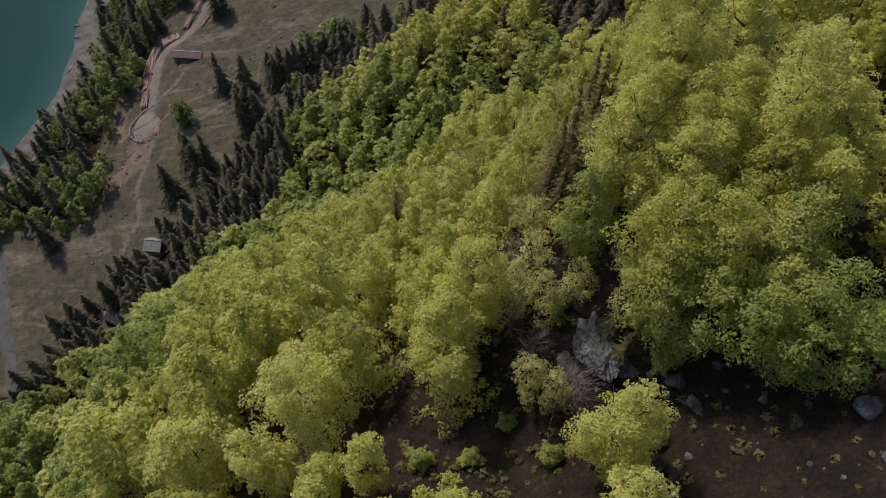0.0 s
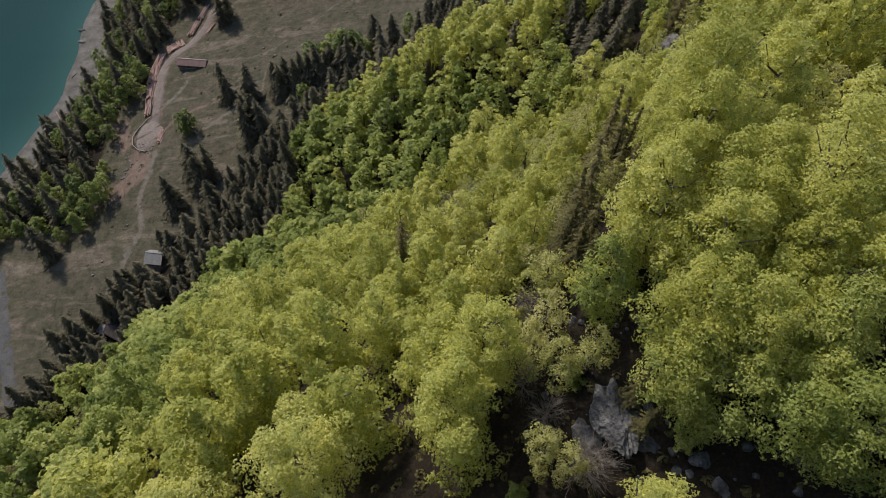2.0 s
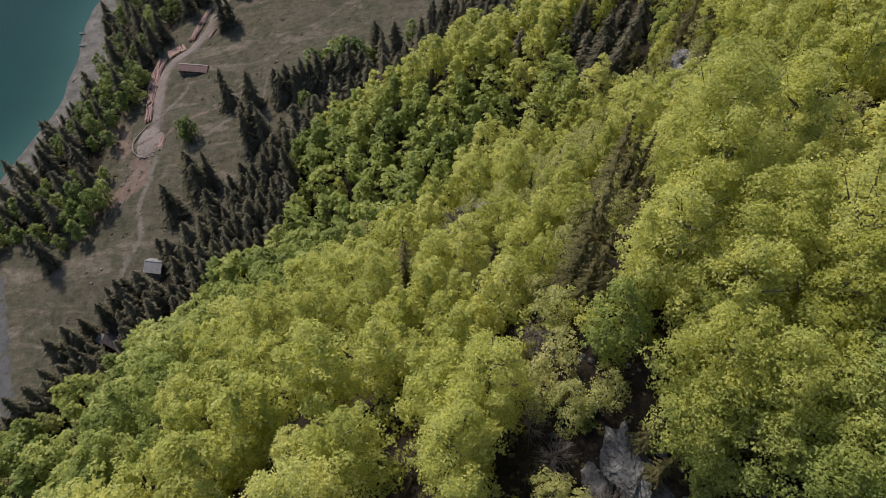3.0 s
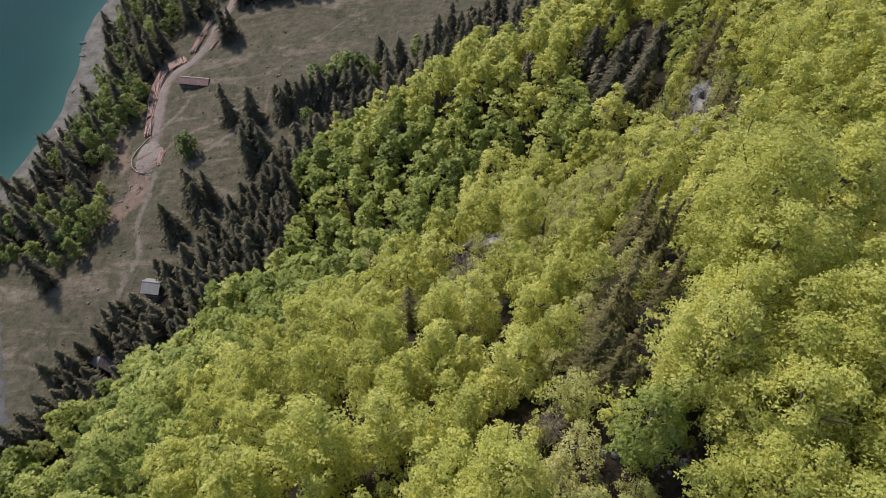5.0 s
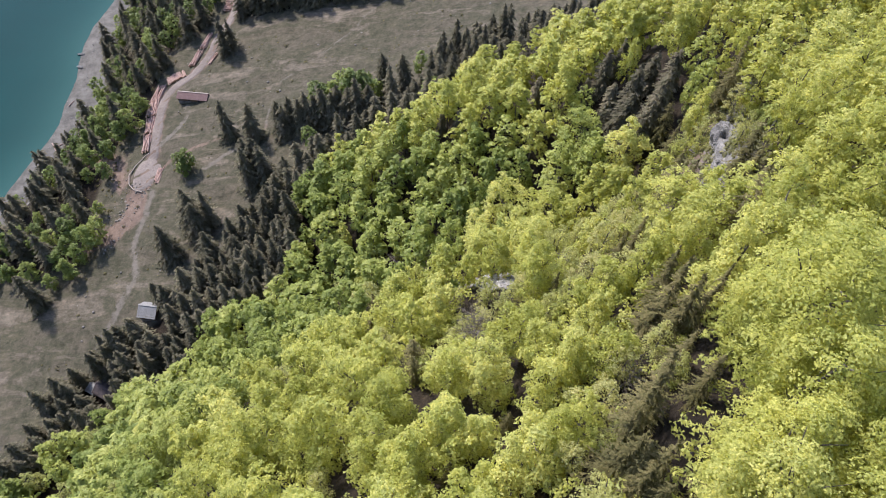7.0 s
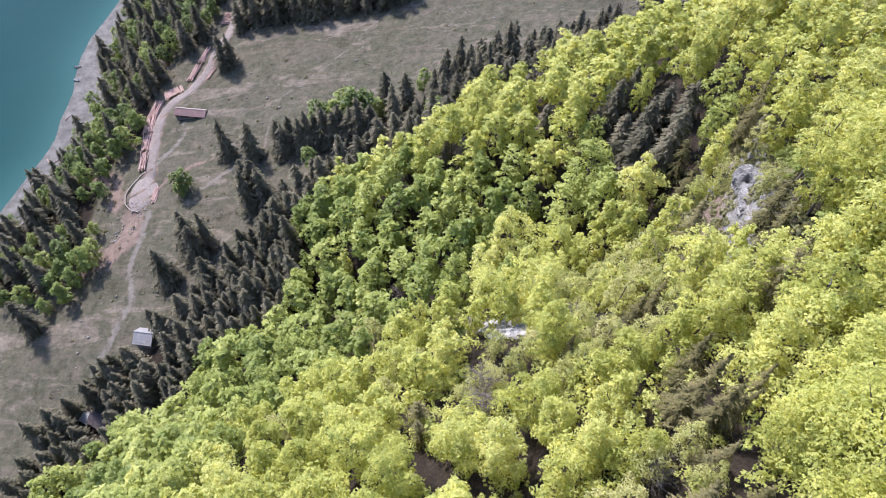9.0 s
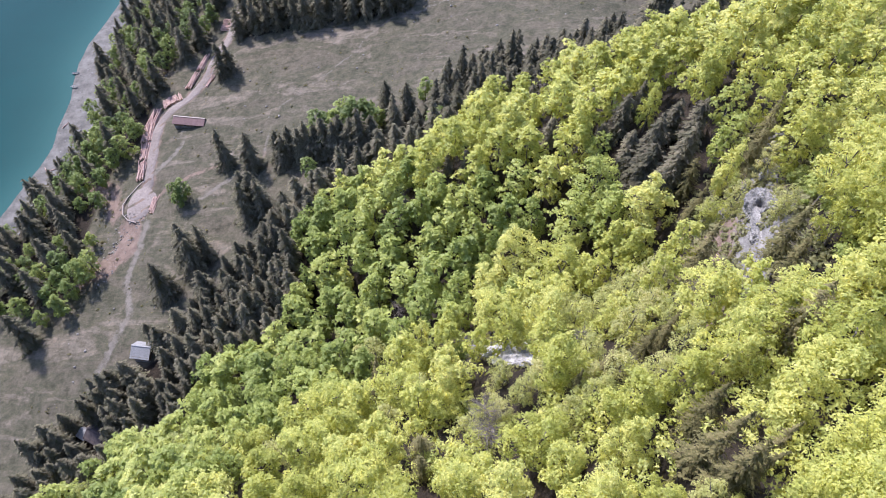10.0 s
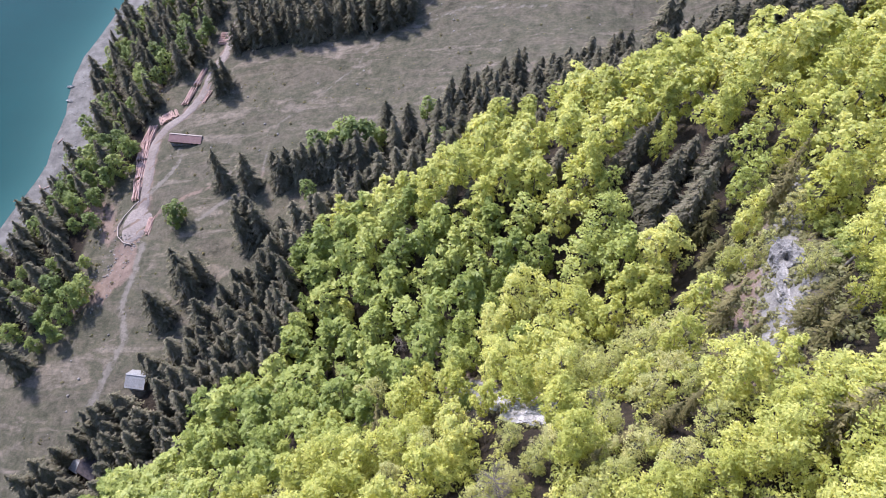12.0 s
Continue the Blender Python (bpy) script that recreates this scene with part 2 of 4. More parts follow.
def ground_z(x, y):
    """Height of the ground over the lake."""
    x, y = np.asarray(x, float), np.asarray(y, float)
    low = 19 + 0.235 * (x + 129) + 14 * np.tanh((y - 180) / 110) + 0.35 * rough(x, y)
    s = x - shore_x(y)
    bank = np.where(s < 0, 0.16 * s, np.where(s < 18, 0.1 * s, 1.8 + 0.66 * (s - 18))) + 0.02 * rough(x, y)
    low = -soft_max(-low, -bank, 3.0)
    u = up_slope(x, y) - np.minimum(0.012 * np.maximum(45 - along_slope(x, y), 0) ** 2, 55)
    high = 4 + 1.0 * u + 1.1 * rough(x * 0.8, y * 0.8)
    high = np.where(high > 150, 150 + (high - 150) * 0.8, high)
    z = soft_max(low, high, 7.0)
    for cx, cy, reach, height in SPURS + HOLLOWS:
        z = z + hump(x, y, cx, cy, reach, reach, height)
    pad = np.clip((12 - np.hypot((x + 125.5) * 1.25, y - 187)) / 4.5, 0, 1)
    return z + (20.6 - z) * pad * pad * (3 - 2 * pad)  # the levelled landing at the end of the road
# -- end of terrain


# ---- building tools ----
def mesh_of(name, verts, faces, mats, face_mat=None, smooth=False):
    """A mesh from arrays; faces is one array of equal polygons or a list of polygons."""
    me = bpy.data.meshes.new(name)
    verts = np.asarray(verts, np.float32).reshape(-1, 3)
    if isinstance(faces, np.ndarray):
        k = faces.shape[1]
        me.vertices.add(len(verts))
        me.vertices.foreach_set("co", verts.ravel())
        me.loops.add(faces.size)
        me.loops.foreach_set("vertex_index", faces.astype(np.int32).ravel())
        me.polygons.add(len(faces))
        me.polygons.foreach_set("loop_start", np.arange(0, faces.size, k, dtype=np.int32))
    else:
        me.from_pydata(verts.tolist(), [], faces)
    for m in mats:
        me.materials.append(m)
    if face_mat is not None:
        me.polygons.foreach_set("material_index", np.asarray(face_mat, np.int32))
    if smooth:
        me.polygons.foreach_set("use_smooth", np.ones(len(me.polygons), bool))
    me.update(calc_edges=True)
    return me


def part(name, mesh, parent=None, label=""):
    ob = new(name, mesh)
    if parent:
        ob.parent = parent
    return tagged(ob, label)


def tube(path, radii, sides=6):
    """Vertices and quads of a tapered tube along a path."""
    path = np.asarray(path, float)
    d = np.gradient(path, axis=0)
    d /= np.linalg.norm(d, axis=1)[:, None] + 1e-9
    ref = np.where(np.abs(d[:, 2:3]) > 0.9, [[1.0, 0, 0]], [[0, 0, 1.0]])
    a = np.cross(d, ref)
    a /= np.linalg.norm(a, axis=1)[:, None]
    b = np.cross(d, a)
    w = np.linspace(0, 2 * np.pi, sides, endpoint=False)
    ring = a[:, None] * np.cos(w)[None, :, None] + b[:, None] * np.sin(w)[None, :, None]
    v = path[:, None] + ring * np.asarray(radii)[:, None, None]
    f = []
    for i in range(len(path) - 1):
        for j in range(sides):
            k = (j + 1) % sides
            f.append((i * sides + j, i * sides + k, (i + 1) * sides + k, (i + 1) * sides + j))
    return v.reshape(-1, 3), np.array(f)


def merged(parts):
    vs, fs, at = [], [], 0
    for v, f in parts:
        vs.append(v)
        fs.append(f + at)
        at += len(v)
    return np.concatenate(vs), np.concatenate(fs)


def sprays(rng, centre, normal, size, stretch=1.6):
    """One folded rhombus for each centre: a spray of leaves that lies across its normal."""
    n = len(centre)
    normal = normal / (np.linalg.norm(normal, axis=1)[:, None] + 1e-9)
    side = np.cross(normal, rng.normal(size=(n, 3)))
    side /= np.linalg.norm(side, axis=1)[:, None] + 1e-9
    ahead = np.cross(normal, side)
    s = np.asarray(size) * rng.uniform(0.6, 1.3, n)
    s = s[:, None]
    v = np.stack([centre - ahead * s * 0.5 * stretch, centre + side * s * 0.4 + normal * s * 0.12, centre + ahead * s * 0.5 * stretch, centre - side * s * 0.4 + normal * s * 0.12], 1)
    return v.reshape(-1, 3), np.arange(4 * n).reshape(-1, 4)


def leaf_sprays(rng, centre, normal, size):
    """One slim pointed spray for each centre, lying across its normal."""
    n = len(centre)
    normal = normal / (np.linalg.norm(normal, axis=1)[:, None] + 1e-9)
    side = np.cross(normal, rng.normal(size=(n, 3)))
    side /= np.linalg.norm(side, axis=1)[:, None] + 1e-9
    ahead = np.cross(normal, side)
    s = (size * rng.uniform(0.6, 1.35, n))[:, None]
    v = np.stack([centre - ahead * s * 0.8 - side * s * 0.55, centre - ahead * s * 0.6 + side * s * 0.55, centre + ahead * s * 1.1 - normal * s * 0.15], 1)
    return v.reshape(-1, 3), np.arange(3 * n).reshape(-1, 3)


def triangles(f):
    return f if f.shape[1] == 3 else np.concatenate([f[:, :3], f[:, [0, 2, 3]]])


def ball(rng, n):
    d = rng.normal(size=(n, 3))
    return d / np.linalg.norm(d, axis=1)[:, None]


def broadleaf_crown(rng, tall, wide, lobes, per_lobe, spray, thin=0.0):
    """A crown of several upright plumes of unequal height, each an egg of small lumps of leaf sprays."""
    count = int(rng.integers(6, 10))
    turn = rng.uniform(0, 6.28) + np.arange(count) * 2.4 + rng.normal(size=count) * 0.3
    away = wide * np.linspace(0.08, 0.7, count) * rng.uniform(0.75, 1.2, count)
    foot = np.stack([np.cos(turn) * away, np.sin(turn) * away], 1)
    girth = wide * rng.uniform(0.3, 0.52, count)
    crest = tall * (1.0 - 0.72 * (away / wide) ** 1.3 * rng.uniform(0.5, 1.5, count))
    base = tall * rng.uniform(0.08, 0.4, count)
    crest = np.maximum(crest, base + 0.3 * tall)
    slant = rng.normal(size=(count, 2)) * 0.05 + foot / wide * 0.12
    share = girth * (crest - base)
    p = rng.choice(count, lobes, p=share / share.sum())
    f = np.clip(rng.beta(1.35, 1.0, lobes), 0.02, 0.99)
    a = rng.uniform(0, 2 * np.pi, lobes)
    top = rng.uniform(0.22, 0.5, count)[p]
    blunt = rng.uniform(1.4, 2.3, count)[p]
    egg = np.where(f > top, np.sqrt(np.maximum(0.015, 1 - (np.maximum(0, f - top) / (1.02 - top)) ** blunt)), 0.55 + 0.45 * f / top)
    egg = egg * (1 + 0.16 * np.cos(2 * a + p + 4 * f) + 0.12 * np.cos(3 * a + 2 * p + 9 * f))
    reach = girth[p] * egg * rng.uniform(0.5, 1.22, lobes)
    z = base[p] + f * (crest - base)[p]
    axis = foot[p] + slant[p] * (z - base[p])[:, None]
    hub = np.stack([axis[:, 0] + np.cos(a) * reach, axis[:, 1] + np.sin(a) * reach, z], 1)
    inside = np.zeros(lobes, bool)
    for i in range(count):
        g = (z - base[i]) / (crest[i] - base[i])
        c = foot[i] + slant[i] * (z - base[i])[:, None]
        inside |= (p != i) & (g > 0.1) & (g < 0.85) & (np.hypot(hub[:, 0] - c[:, 0], hub[:, 1] - c[:, 1]) < girth[i] * 0.62)
    keep = ~inside
    hub, a, f = hub[keep], a[keep], f[keep]
    n_l = len(hub)
    size = wide * rng.uniform(0.085, 0.2, n_l) * (1.12 - 0.35 * f)
    out = np.stack([np.cos(a) * (1.1 - f), np.sin(a) * (1.1 - f), 0.12 + f], 1)
    out /= np.linalg.norm(out, axis=1)[:, None]
    # each bough end is a domed shelf of sprays that tips outwards
    shelf = out * 0.75 + [0, 0, 0.5] + rng.normal(size=(n_l, 3)) * 0.16
    shelf /= np.linalg.norm(shelf, axis=1)[:, None]
    e1 = np.cross(shelf, out + rng.normal(size=(n_l, 3)) * 0.4)
    e1 /= np.linalg.norm(e1, axis=1)[:, None] + 1e-9
    e2 = np.cross(shelf, e1)
    k = np.maximum(3, (per_lobe * 1.3 * (size / (0.15 * wide)) ** 2).astype(int))
    who = np.repeat(np.arange(n_l), k)
    turn = rng.uniform(0, 2 * np.pi, len(who))
    r = np.sqrt(rng.random(len(who))) * (1 + 0.22 * np.cos(3 * turn + 5 * a[who]))
    radial = e1[who] * np.cos(turn)[:, None] + e2[who] * np.sin(turn)[:, None]
    rise = 0.12 - 0.42 * r * r + 0.13 * rng.normal(size=len(who)) - 0.5 * (rng.random(len(who)) < 0.12)
    c = hub[who] + (radial * (1.3 * r)[:, None] + shelf[who] * rise[:, None]) * size[who][:, None]
    n = out[who] * 0.5 + shelf[who] * 0.5 + radial * (0.5 * r)[:, None] + rng.normal(size=(len(who), 3)) * 0.32
    if thin:
        keep = rng.random(len(c)) > thin
        c, n = c[keep], n[keep]
    return leaf_sprays(rng, c, n, spray)


def limbs(rng, tall, wide, count, thick, sides=6):
    bend = rng.normal(size=2) * 0.03 * tall
    z = np.linspace(-1.0, tall * 0.7, 7)
    stem = np.stack([bend[0] * (z / tall) ** 2, bend[1] * (z / tall) ** 2, z], 1)
    out = [tube(stem, thick * np.linspace(1.25, 0.22, 7), sides)]
    for i in range(count):
        f = rng.uniform(0.22, 0.72)
        a = rng.uniform(0, 2 * np.pi)
        start = np.array([bend[0] * f * f, bend[1] * f * f, f * tall])
        reach = wide * rng.uniform(0.35, 0.62) * (1.15 - 0.6 * abs(f - 0.4))
        end = start + [math.cos(a) * reach, math.sin(a) * reach, tall * rng.uniform(0.1, 0.24)]
        mid = (start + end) / 2 + [0, 0, -0.04 * tall]
        out.append(tube([start, mid, end], [thick * 0.42, thick * 0.28, thick * 0.1], max(4, sides - 2)))
    return merged(out)


def spruce_crown(rng, tall, wide, tiers, per_tier, fronds=6, power=0.7, blade=0.5, low=0.06):
    """Whorls of drooping boughs, each hung with small fronds on both sides."""
    tier = np.repeat(np.arange(tiers), per_tier)
    f = np.clip((tier + rng.uniform(-0.6, 0.6, len(tier))) / tiers, 0, 0.985)
    keep = rng.random(len(f)) < 1.0 - 0.5 * f
    f = f[keep]
    side_of = rng.uniform(0, 6.28, 3)
    a = rng.uniform(0, 2 * np.pi, len(f))
    r = wide * np.maximum(0.03, 1 - f) ** power * rng.uniform(0.4, 1.12, len(f)) ** 0.8 * (1 + 0.12 * np.cos(a - side_of[0]) + 0.12 * np.cos(3 * a + 9 * f))
    z = tall * (low + (1 - low) * f)
    who = np.repeat(np.arange(len(f)), fronds)
    q = (np.tile(np.arange(fronds), len(f)) + rng.uniform(0.1, 0.9, len(who))) / fronds
    q = 0.12 + 0.88 * q
    d = np.stack([np.cos(a), np.sin(a), np.zeros(len(a))], 1)[who]
    s = np.stack([-np.sin(a), np.cos(a), np.zeros(len(a))], 1)[who]
    hand = np.where(rng.random(len(who)) < 0.5, -1.0, 1.0) * rng.uniform(0.2, 1.0, len(who))
    w = blade * (0.6 + 0.3 * r[who]) * (1.1 - 0.5 * q)
    droop = r[who] * (0.18 + 0.3 * q) * q
    c = d * (r[who] * q)[:, None] + s * (hand * w * 0.55)[:, None]
    c[:, 2] += z[who] - droop - np.abs(hand) * w * 0.25
    ahead = d * 0.7 + s * (hand * 0.8)[:, None]
    ahead[:, 2] -= 0.35
    ahead /= np.linalg.norm(ahead, axis=1)[:, None]
    across = np.cross(ahead, [0, 0, 1.0]) + rng.normal(size=(len(who), 3)) * 0.3
    w = (w * rng.uniform(0.7, 1.25, len(who)))[:, None]
    v = np.stack([c - ahead * w * 0.5 + across * w * 0.36, c - ahead * w * 0.5 - across * w * 0.36, c + ahead * w * 0.8], 1).reshape(-1, 3)
    n = 14
    c = np.stack([rng.normal(size=n) * 0.1, rng.normal(size=n) * 0.1, tall * (1 - 0.05 * rng.random(n))], 1)
    t, _ = leaf_sprays(rng, c, rng.normal(size=(n, 3)) + [0, 0, 0.3], np.full(n, 0.3))
    v = np.concatenate([v, t])
    return v, np.arange(len(v)).reshape(-1, 3)


def twigs(rng, tall, wide, boughs, splits, thick=0.19):
    """A leafless tree: stem, boughs and forked twigs."""
    out = [limbs(rng, tall * 1.22, wide * 0.6, 0, thick, 5)]
    for i in range(boughs):
        f = rng.uniform(0.18, 0.92)
        a = rng.uniform(0, 2 * np.pi)
        start = np.array([0, 0, f * tall])
        reach = wide * rng.uniform(0.6, 1.0) * (1.1 - 0.55 * f)
        d = np.array([math.cos(a) * reach, math.sin(a) * reach, tall * rng.uniform(0.05, 0.2)])
        end = start + d
        out.append(tube([start, start + d * 0.5 - [0, 0, 0.02 * tall], end], [thick * 0.4, thick * 0.26, 0.03], 3))
        for k in range(splits):
            g = rng.uniform(0.25, 0.95)
            p = start + d * g
            q = p + d * rng.uniform(0.25, 0.5) + rng.normal(size=3) * reach * 0.28
            out.append(tube([p, (p + q) / 2 + rng.normal(size=3) * 0.1, q], [thick * 0.17, thick * 0.12, 0.015], 3))
    return merged(out)


# ---- ground and lake ----
BELT_V = (-40, -14, -5, 15, 27, 44, 53, 66, 77, 92, 105, 118, 128, 149, 169, 176, 186, 193, 209, 219, 260, 320)
BELT_LOW = (20, 12, 0, -4, -4, -1, -5, -7, -6, -9, -6, -1, 4, -7, -12, -12, -1, 7, 16, 25, 35, 45)  # lower edge of the spruce belt, up the slope
BEECH_V = (-40, -9, 15, 37, 44, 53, 66, 73, 82, 90, 97, 102, 114, 124, 137, 153, 159, 165, 176, 200, 229, 260, 320)
BEECH_LOW = (25, 18, 18, 34, 21, 21, 29, 22, 20, 6, 2, 4, 9, 14, 18, 14, 16, 30, 40, 46, 52, 60, 70)  # lower edge of the beech wood
ROAD = [(-124, 181), (-125.5, 190), (-126, 198), (-127.3, 207), (-129.2, 218), (-129.6, 227), (-126.5, 233), (-121, 237.3), (-117.3, 243), (-114.8, 251), (-114.2, 260), (-111, 272), (-110.6, 281), (-110.8, 292), (-112, 304), (-116, 330), (-124, 380)]
LANE = [(-171, 130), (-160.5, 111.4), (-150.4, 93), (-141, 76.4), (-133.1, 64.6), (-127.6, 54.7), (-120, 40)]
TRACK = [(-120, 178), (-119.5, 167), (-120.5, 155), (-115, 142.5), (-117.6, 133), (-119.2, 124), (-121.5, 117)]
HILL_TRACK = [(-80, 198), (-79.9, 207.7), (-79, 225), (-69.4, 233.7), (-57.6, 244.7), (-51.5, 249.8), (-48, 258.2), (-39.8, 266.2), (-32.4, 273.1), (-24, 282)]
HUT_PATH = [(-117.5, 220), (-116.5, 213), (-119.5, 207), (-124.5, 200)]


def near_line(x, y, line, width):
    """1 on the line, falling to 0 at the given distance from it."""
    best = np.full(np.shape(x), 1e9)
    for (ax, ay), (bx, by) in zip(line, line[1:]):
        dx, dy = bx - ax, by - ay
        t = np.clip(((x - ax) * dx + (y - ay) * dy) / (dx * dx + dy * dy), 0, 1)
        best = np.minimum(best, np.hypot(x - ax - t * dx, y - ay - t * dy))
    return np.clip(1 - best / width, 0, 1)


def build_ground():
    near_x, near_y = np.arange(-262, 172, 2.0), np.arange(-60, 342, 2.0)
    far = np.array([6, 14, 26, 44, 70, 110, 170, 270, 430, 700, 1100, 1700, 2400.0])
    xs = np.concatenate([near_x[0] - far[::-1], near_x, near_x[-1] + far])
    ys = np.concatenate([near_y[0] - far[::-1], near_y, near_y[-1] + far])
    x, y = np.meshgrid(xs, ys)
    z = ground_z(x, y)
    z = np.where(x < -700, np.maximum(z, (-x - 900) * 0.55), z)  # the far side of the lake
    z = np.where(x < -262, np.maximum(z, -60), z)
    inside = (x > -262) & (x < 172) & (y > -60) & (y < 342)
    z = z + np.clip((x - shore_x(y) - 3) / 12, 0, 1) * np.where(inside, 0.14 * np.sin(x * 2.1 + np.sin(y * 1.3)) * np.sin(y * 1.9) + 0.16 * np.sin(0.9 * x - 0.55 * y + 2 * np.sin(0.12 * y)), 0)
    rows, cols = x.shape
    i = np.arange(rows * cols).reshape(rows, cols)
    f = np.stack([i[:-1, :-1], i[:-1, 1:], i[1:, 1:], i[1:, :-1]], -1).reshape(-1, 4)
    me = mesh_of("ground", np.stack([x, y, z], -1), f, [GROUND], smooth=True)
    u, v = up_slope(x, y), along_slope(x, y)
    s = x - shore_x(y)
    # the forest mask lays the shade-darkened floor wherever trees stand
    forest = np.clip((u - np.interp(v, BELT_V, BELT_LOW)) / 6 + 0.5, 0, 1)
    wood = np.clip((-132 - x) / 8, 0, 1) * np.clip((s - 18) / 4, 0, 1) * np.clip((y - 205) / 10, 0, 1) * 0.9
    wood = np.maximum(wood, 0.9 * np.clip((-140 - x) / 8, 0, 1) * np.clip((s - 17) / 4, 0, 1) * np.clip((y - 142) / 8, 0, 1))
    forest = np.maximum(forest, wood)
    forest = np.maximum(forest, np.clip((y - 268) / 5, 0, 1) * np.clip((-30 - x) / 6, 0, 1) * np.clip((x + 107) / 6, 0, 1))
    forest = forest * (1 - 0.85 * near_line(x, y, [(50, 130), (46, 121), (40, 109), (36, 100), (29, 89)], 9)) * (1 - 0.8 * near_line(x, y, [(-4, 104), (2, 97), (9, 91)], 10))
    beach = np.clip((22 - s) / 5, 0, 1) * (y > 100)
    track = np.maximum.reduce([near_line(x, y, TRACK, 3.6) * 0.72, near_line(x, y, HILL_TRACK, 2.4) * 0.56, near_line(x, y, HUT_PATH, 2.6) * 0.75, near_line(x, y, [(-40, 272), (-28, 268), (-10, 275), (20, 268)], 3) * 0.6, near_line(x, y, [(-101, 186), (-92, 193), (-84, 196)], 2.6) * 0.75])
    earth = np.maximum.reduce([near_line(x, y, [(-126, 176), (-124, 168), (-131, 160), (-138, 158)], 9) * 0.95, near_line(x, y, [(-134, 182), (-142, 196), (-150, 196)], 10) * 0.7,
                               near_line(x, y, [(-121, 190), (-108, 197), (-96, 201)], 3) * 0.7, near_line(x, y, [(-84, 188), (-80, 198), (-79.9, 207)], 4) * 0.5, near_line(x, y, ROAD, 6) * 0.8, near_line(x, y, [(-5, 106), (1, 100), (10, 93)], 9) * 0.75, near_line(x, y, [(46, 120), (36, 104), (29, 89)], 8) * 0.8])
    rock = np.maximum.reduce([near_line(x, y, [(50, 130), (46, 121), (40, 109), (37, 100), (33.6, 92.8)], 4.2),
                              near_line(x, y, [(-4, 104), (2, 97), (9, 91.5)], 6)]) * 0.95
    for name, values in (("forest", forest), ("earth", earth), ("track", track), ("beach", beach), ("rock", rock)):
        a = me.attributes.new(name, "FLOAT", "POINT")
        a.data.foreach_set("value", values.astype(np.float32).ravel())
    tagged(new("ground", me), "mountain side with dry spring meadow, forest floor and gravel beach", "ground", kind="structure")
    xs = np.r_[-2600, -1400, -800, -500, np.arange(-380, -176, 5.0), -120, 60]
    ys = np.r_[-2600, -900, -200, np.arange(40, 461, 10.0), 700, 1500, 2800]
    x, y = np.meshgrid(xs, ys)
    i = np.arange(x.size).reshape(x.shape)
    f = np.stack([i[:-1, :-1], i[:-1, 1:], i[1:, 1:], i[1:, :-1]], -1).reshape(-1, 4)
    w = mesh_of("water", np.stack([x, y, 0 * x], -1), f, [WATER])
    a = w.attributes.new("shallow", "FLOAT", "POINT")
    a.data.foreach_set("value", np.exp(np.minimum(x - shore_x(y) - 2, 0) / 16).astype(np.float32).ravel() * 0.8)
    tagged(new("water", w), "calm teal-green mountain lake beside the gravel beach", "lake", kind="structure")


def ribbon(name, line, width, mat, label, lift=0.12, category="road"):
    """A road laid over the ground, with rounded shoulders."""
    p = np.array(line, float)
    d = np.r_[0, np.cumsum(np.hypot(*np.diff(p, axis=0).T))]
    t = np.arange(0, d[-1], 1.5)
    q = np.stack([np.interp(t, d, p[:, 0]), np.interp(t, d, p[:, 1])], 1)
    for _ in range(3):
        q[1:-1] = (q[:-2] + 2 * q[1:-1] + q[2:]) / 4
    n = np.gradient(q, axis=0)
    n = np.stack([-n[:, 1], n[:, 0]], 1) / np.hypot(n[:, 0], n[:, 1])[:, None]
    cols = np.array([-0.62, -0.5, -0.2, 0.2, 0.5, 0.62])
    wob = 1 + 0.08 * np.sin(t * 0.5) + 0.05 * np.sin(t * 1.3)
    xy = q[:, None] + n[:, None] * (cols[None, :, None] * width * wob[:, None, None])
    mid = ground_z(q[:, 0], q[:, 1])[:, None]
    z = 0.5 * mid + 0.5 * ground_z(xy[..., 0], xy[..., 1])
    z = np.maximum(z, ground_z(xy[..., 0], xy[..., 1])) + lift - np.where(np.abs(cols) > 0.55, lift + 0.5, 0.0)
    v = np.concatenate([xy, z[..., None]], -1)
    k = len(cols)
    i = np.arange(len(t) * k).reshape(-1, k)
    f = np.stack([i[:-1, :-1], i[:-1, 1:], i[1:, 1:], i[1:, :-1]], -1).reshape(-1, 4)
    tagged(new(name, mesh_of(name, v, f, [mat], smooth=True)), label, category, kind="structure")


build_ground()
ribbon("road", ROAD, 3.6, GRAVEL, "pale gravel forest road along the meadow")
ribbon("road", LANE, 4.2, ASPHALT, "narrow grey asphalt lane below the meadow")


# ---- trees ----
def tree(name, trunk, crown, bark, leaf, label, group):
    root = tagged(new(name), label, "tree", group)
    part("trunk", mesh_of("trunk", *trunk, [bark], smooth=True), root)
    if crown is not None:
        part("crown", mesh_of("crown", *crown, [leaf]), root)
    return root


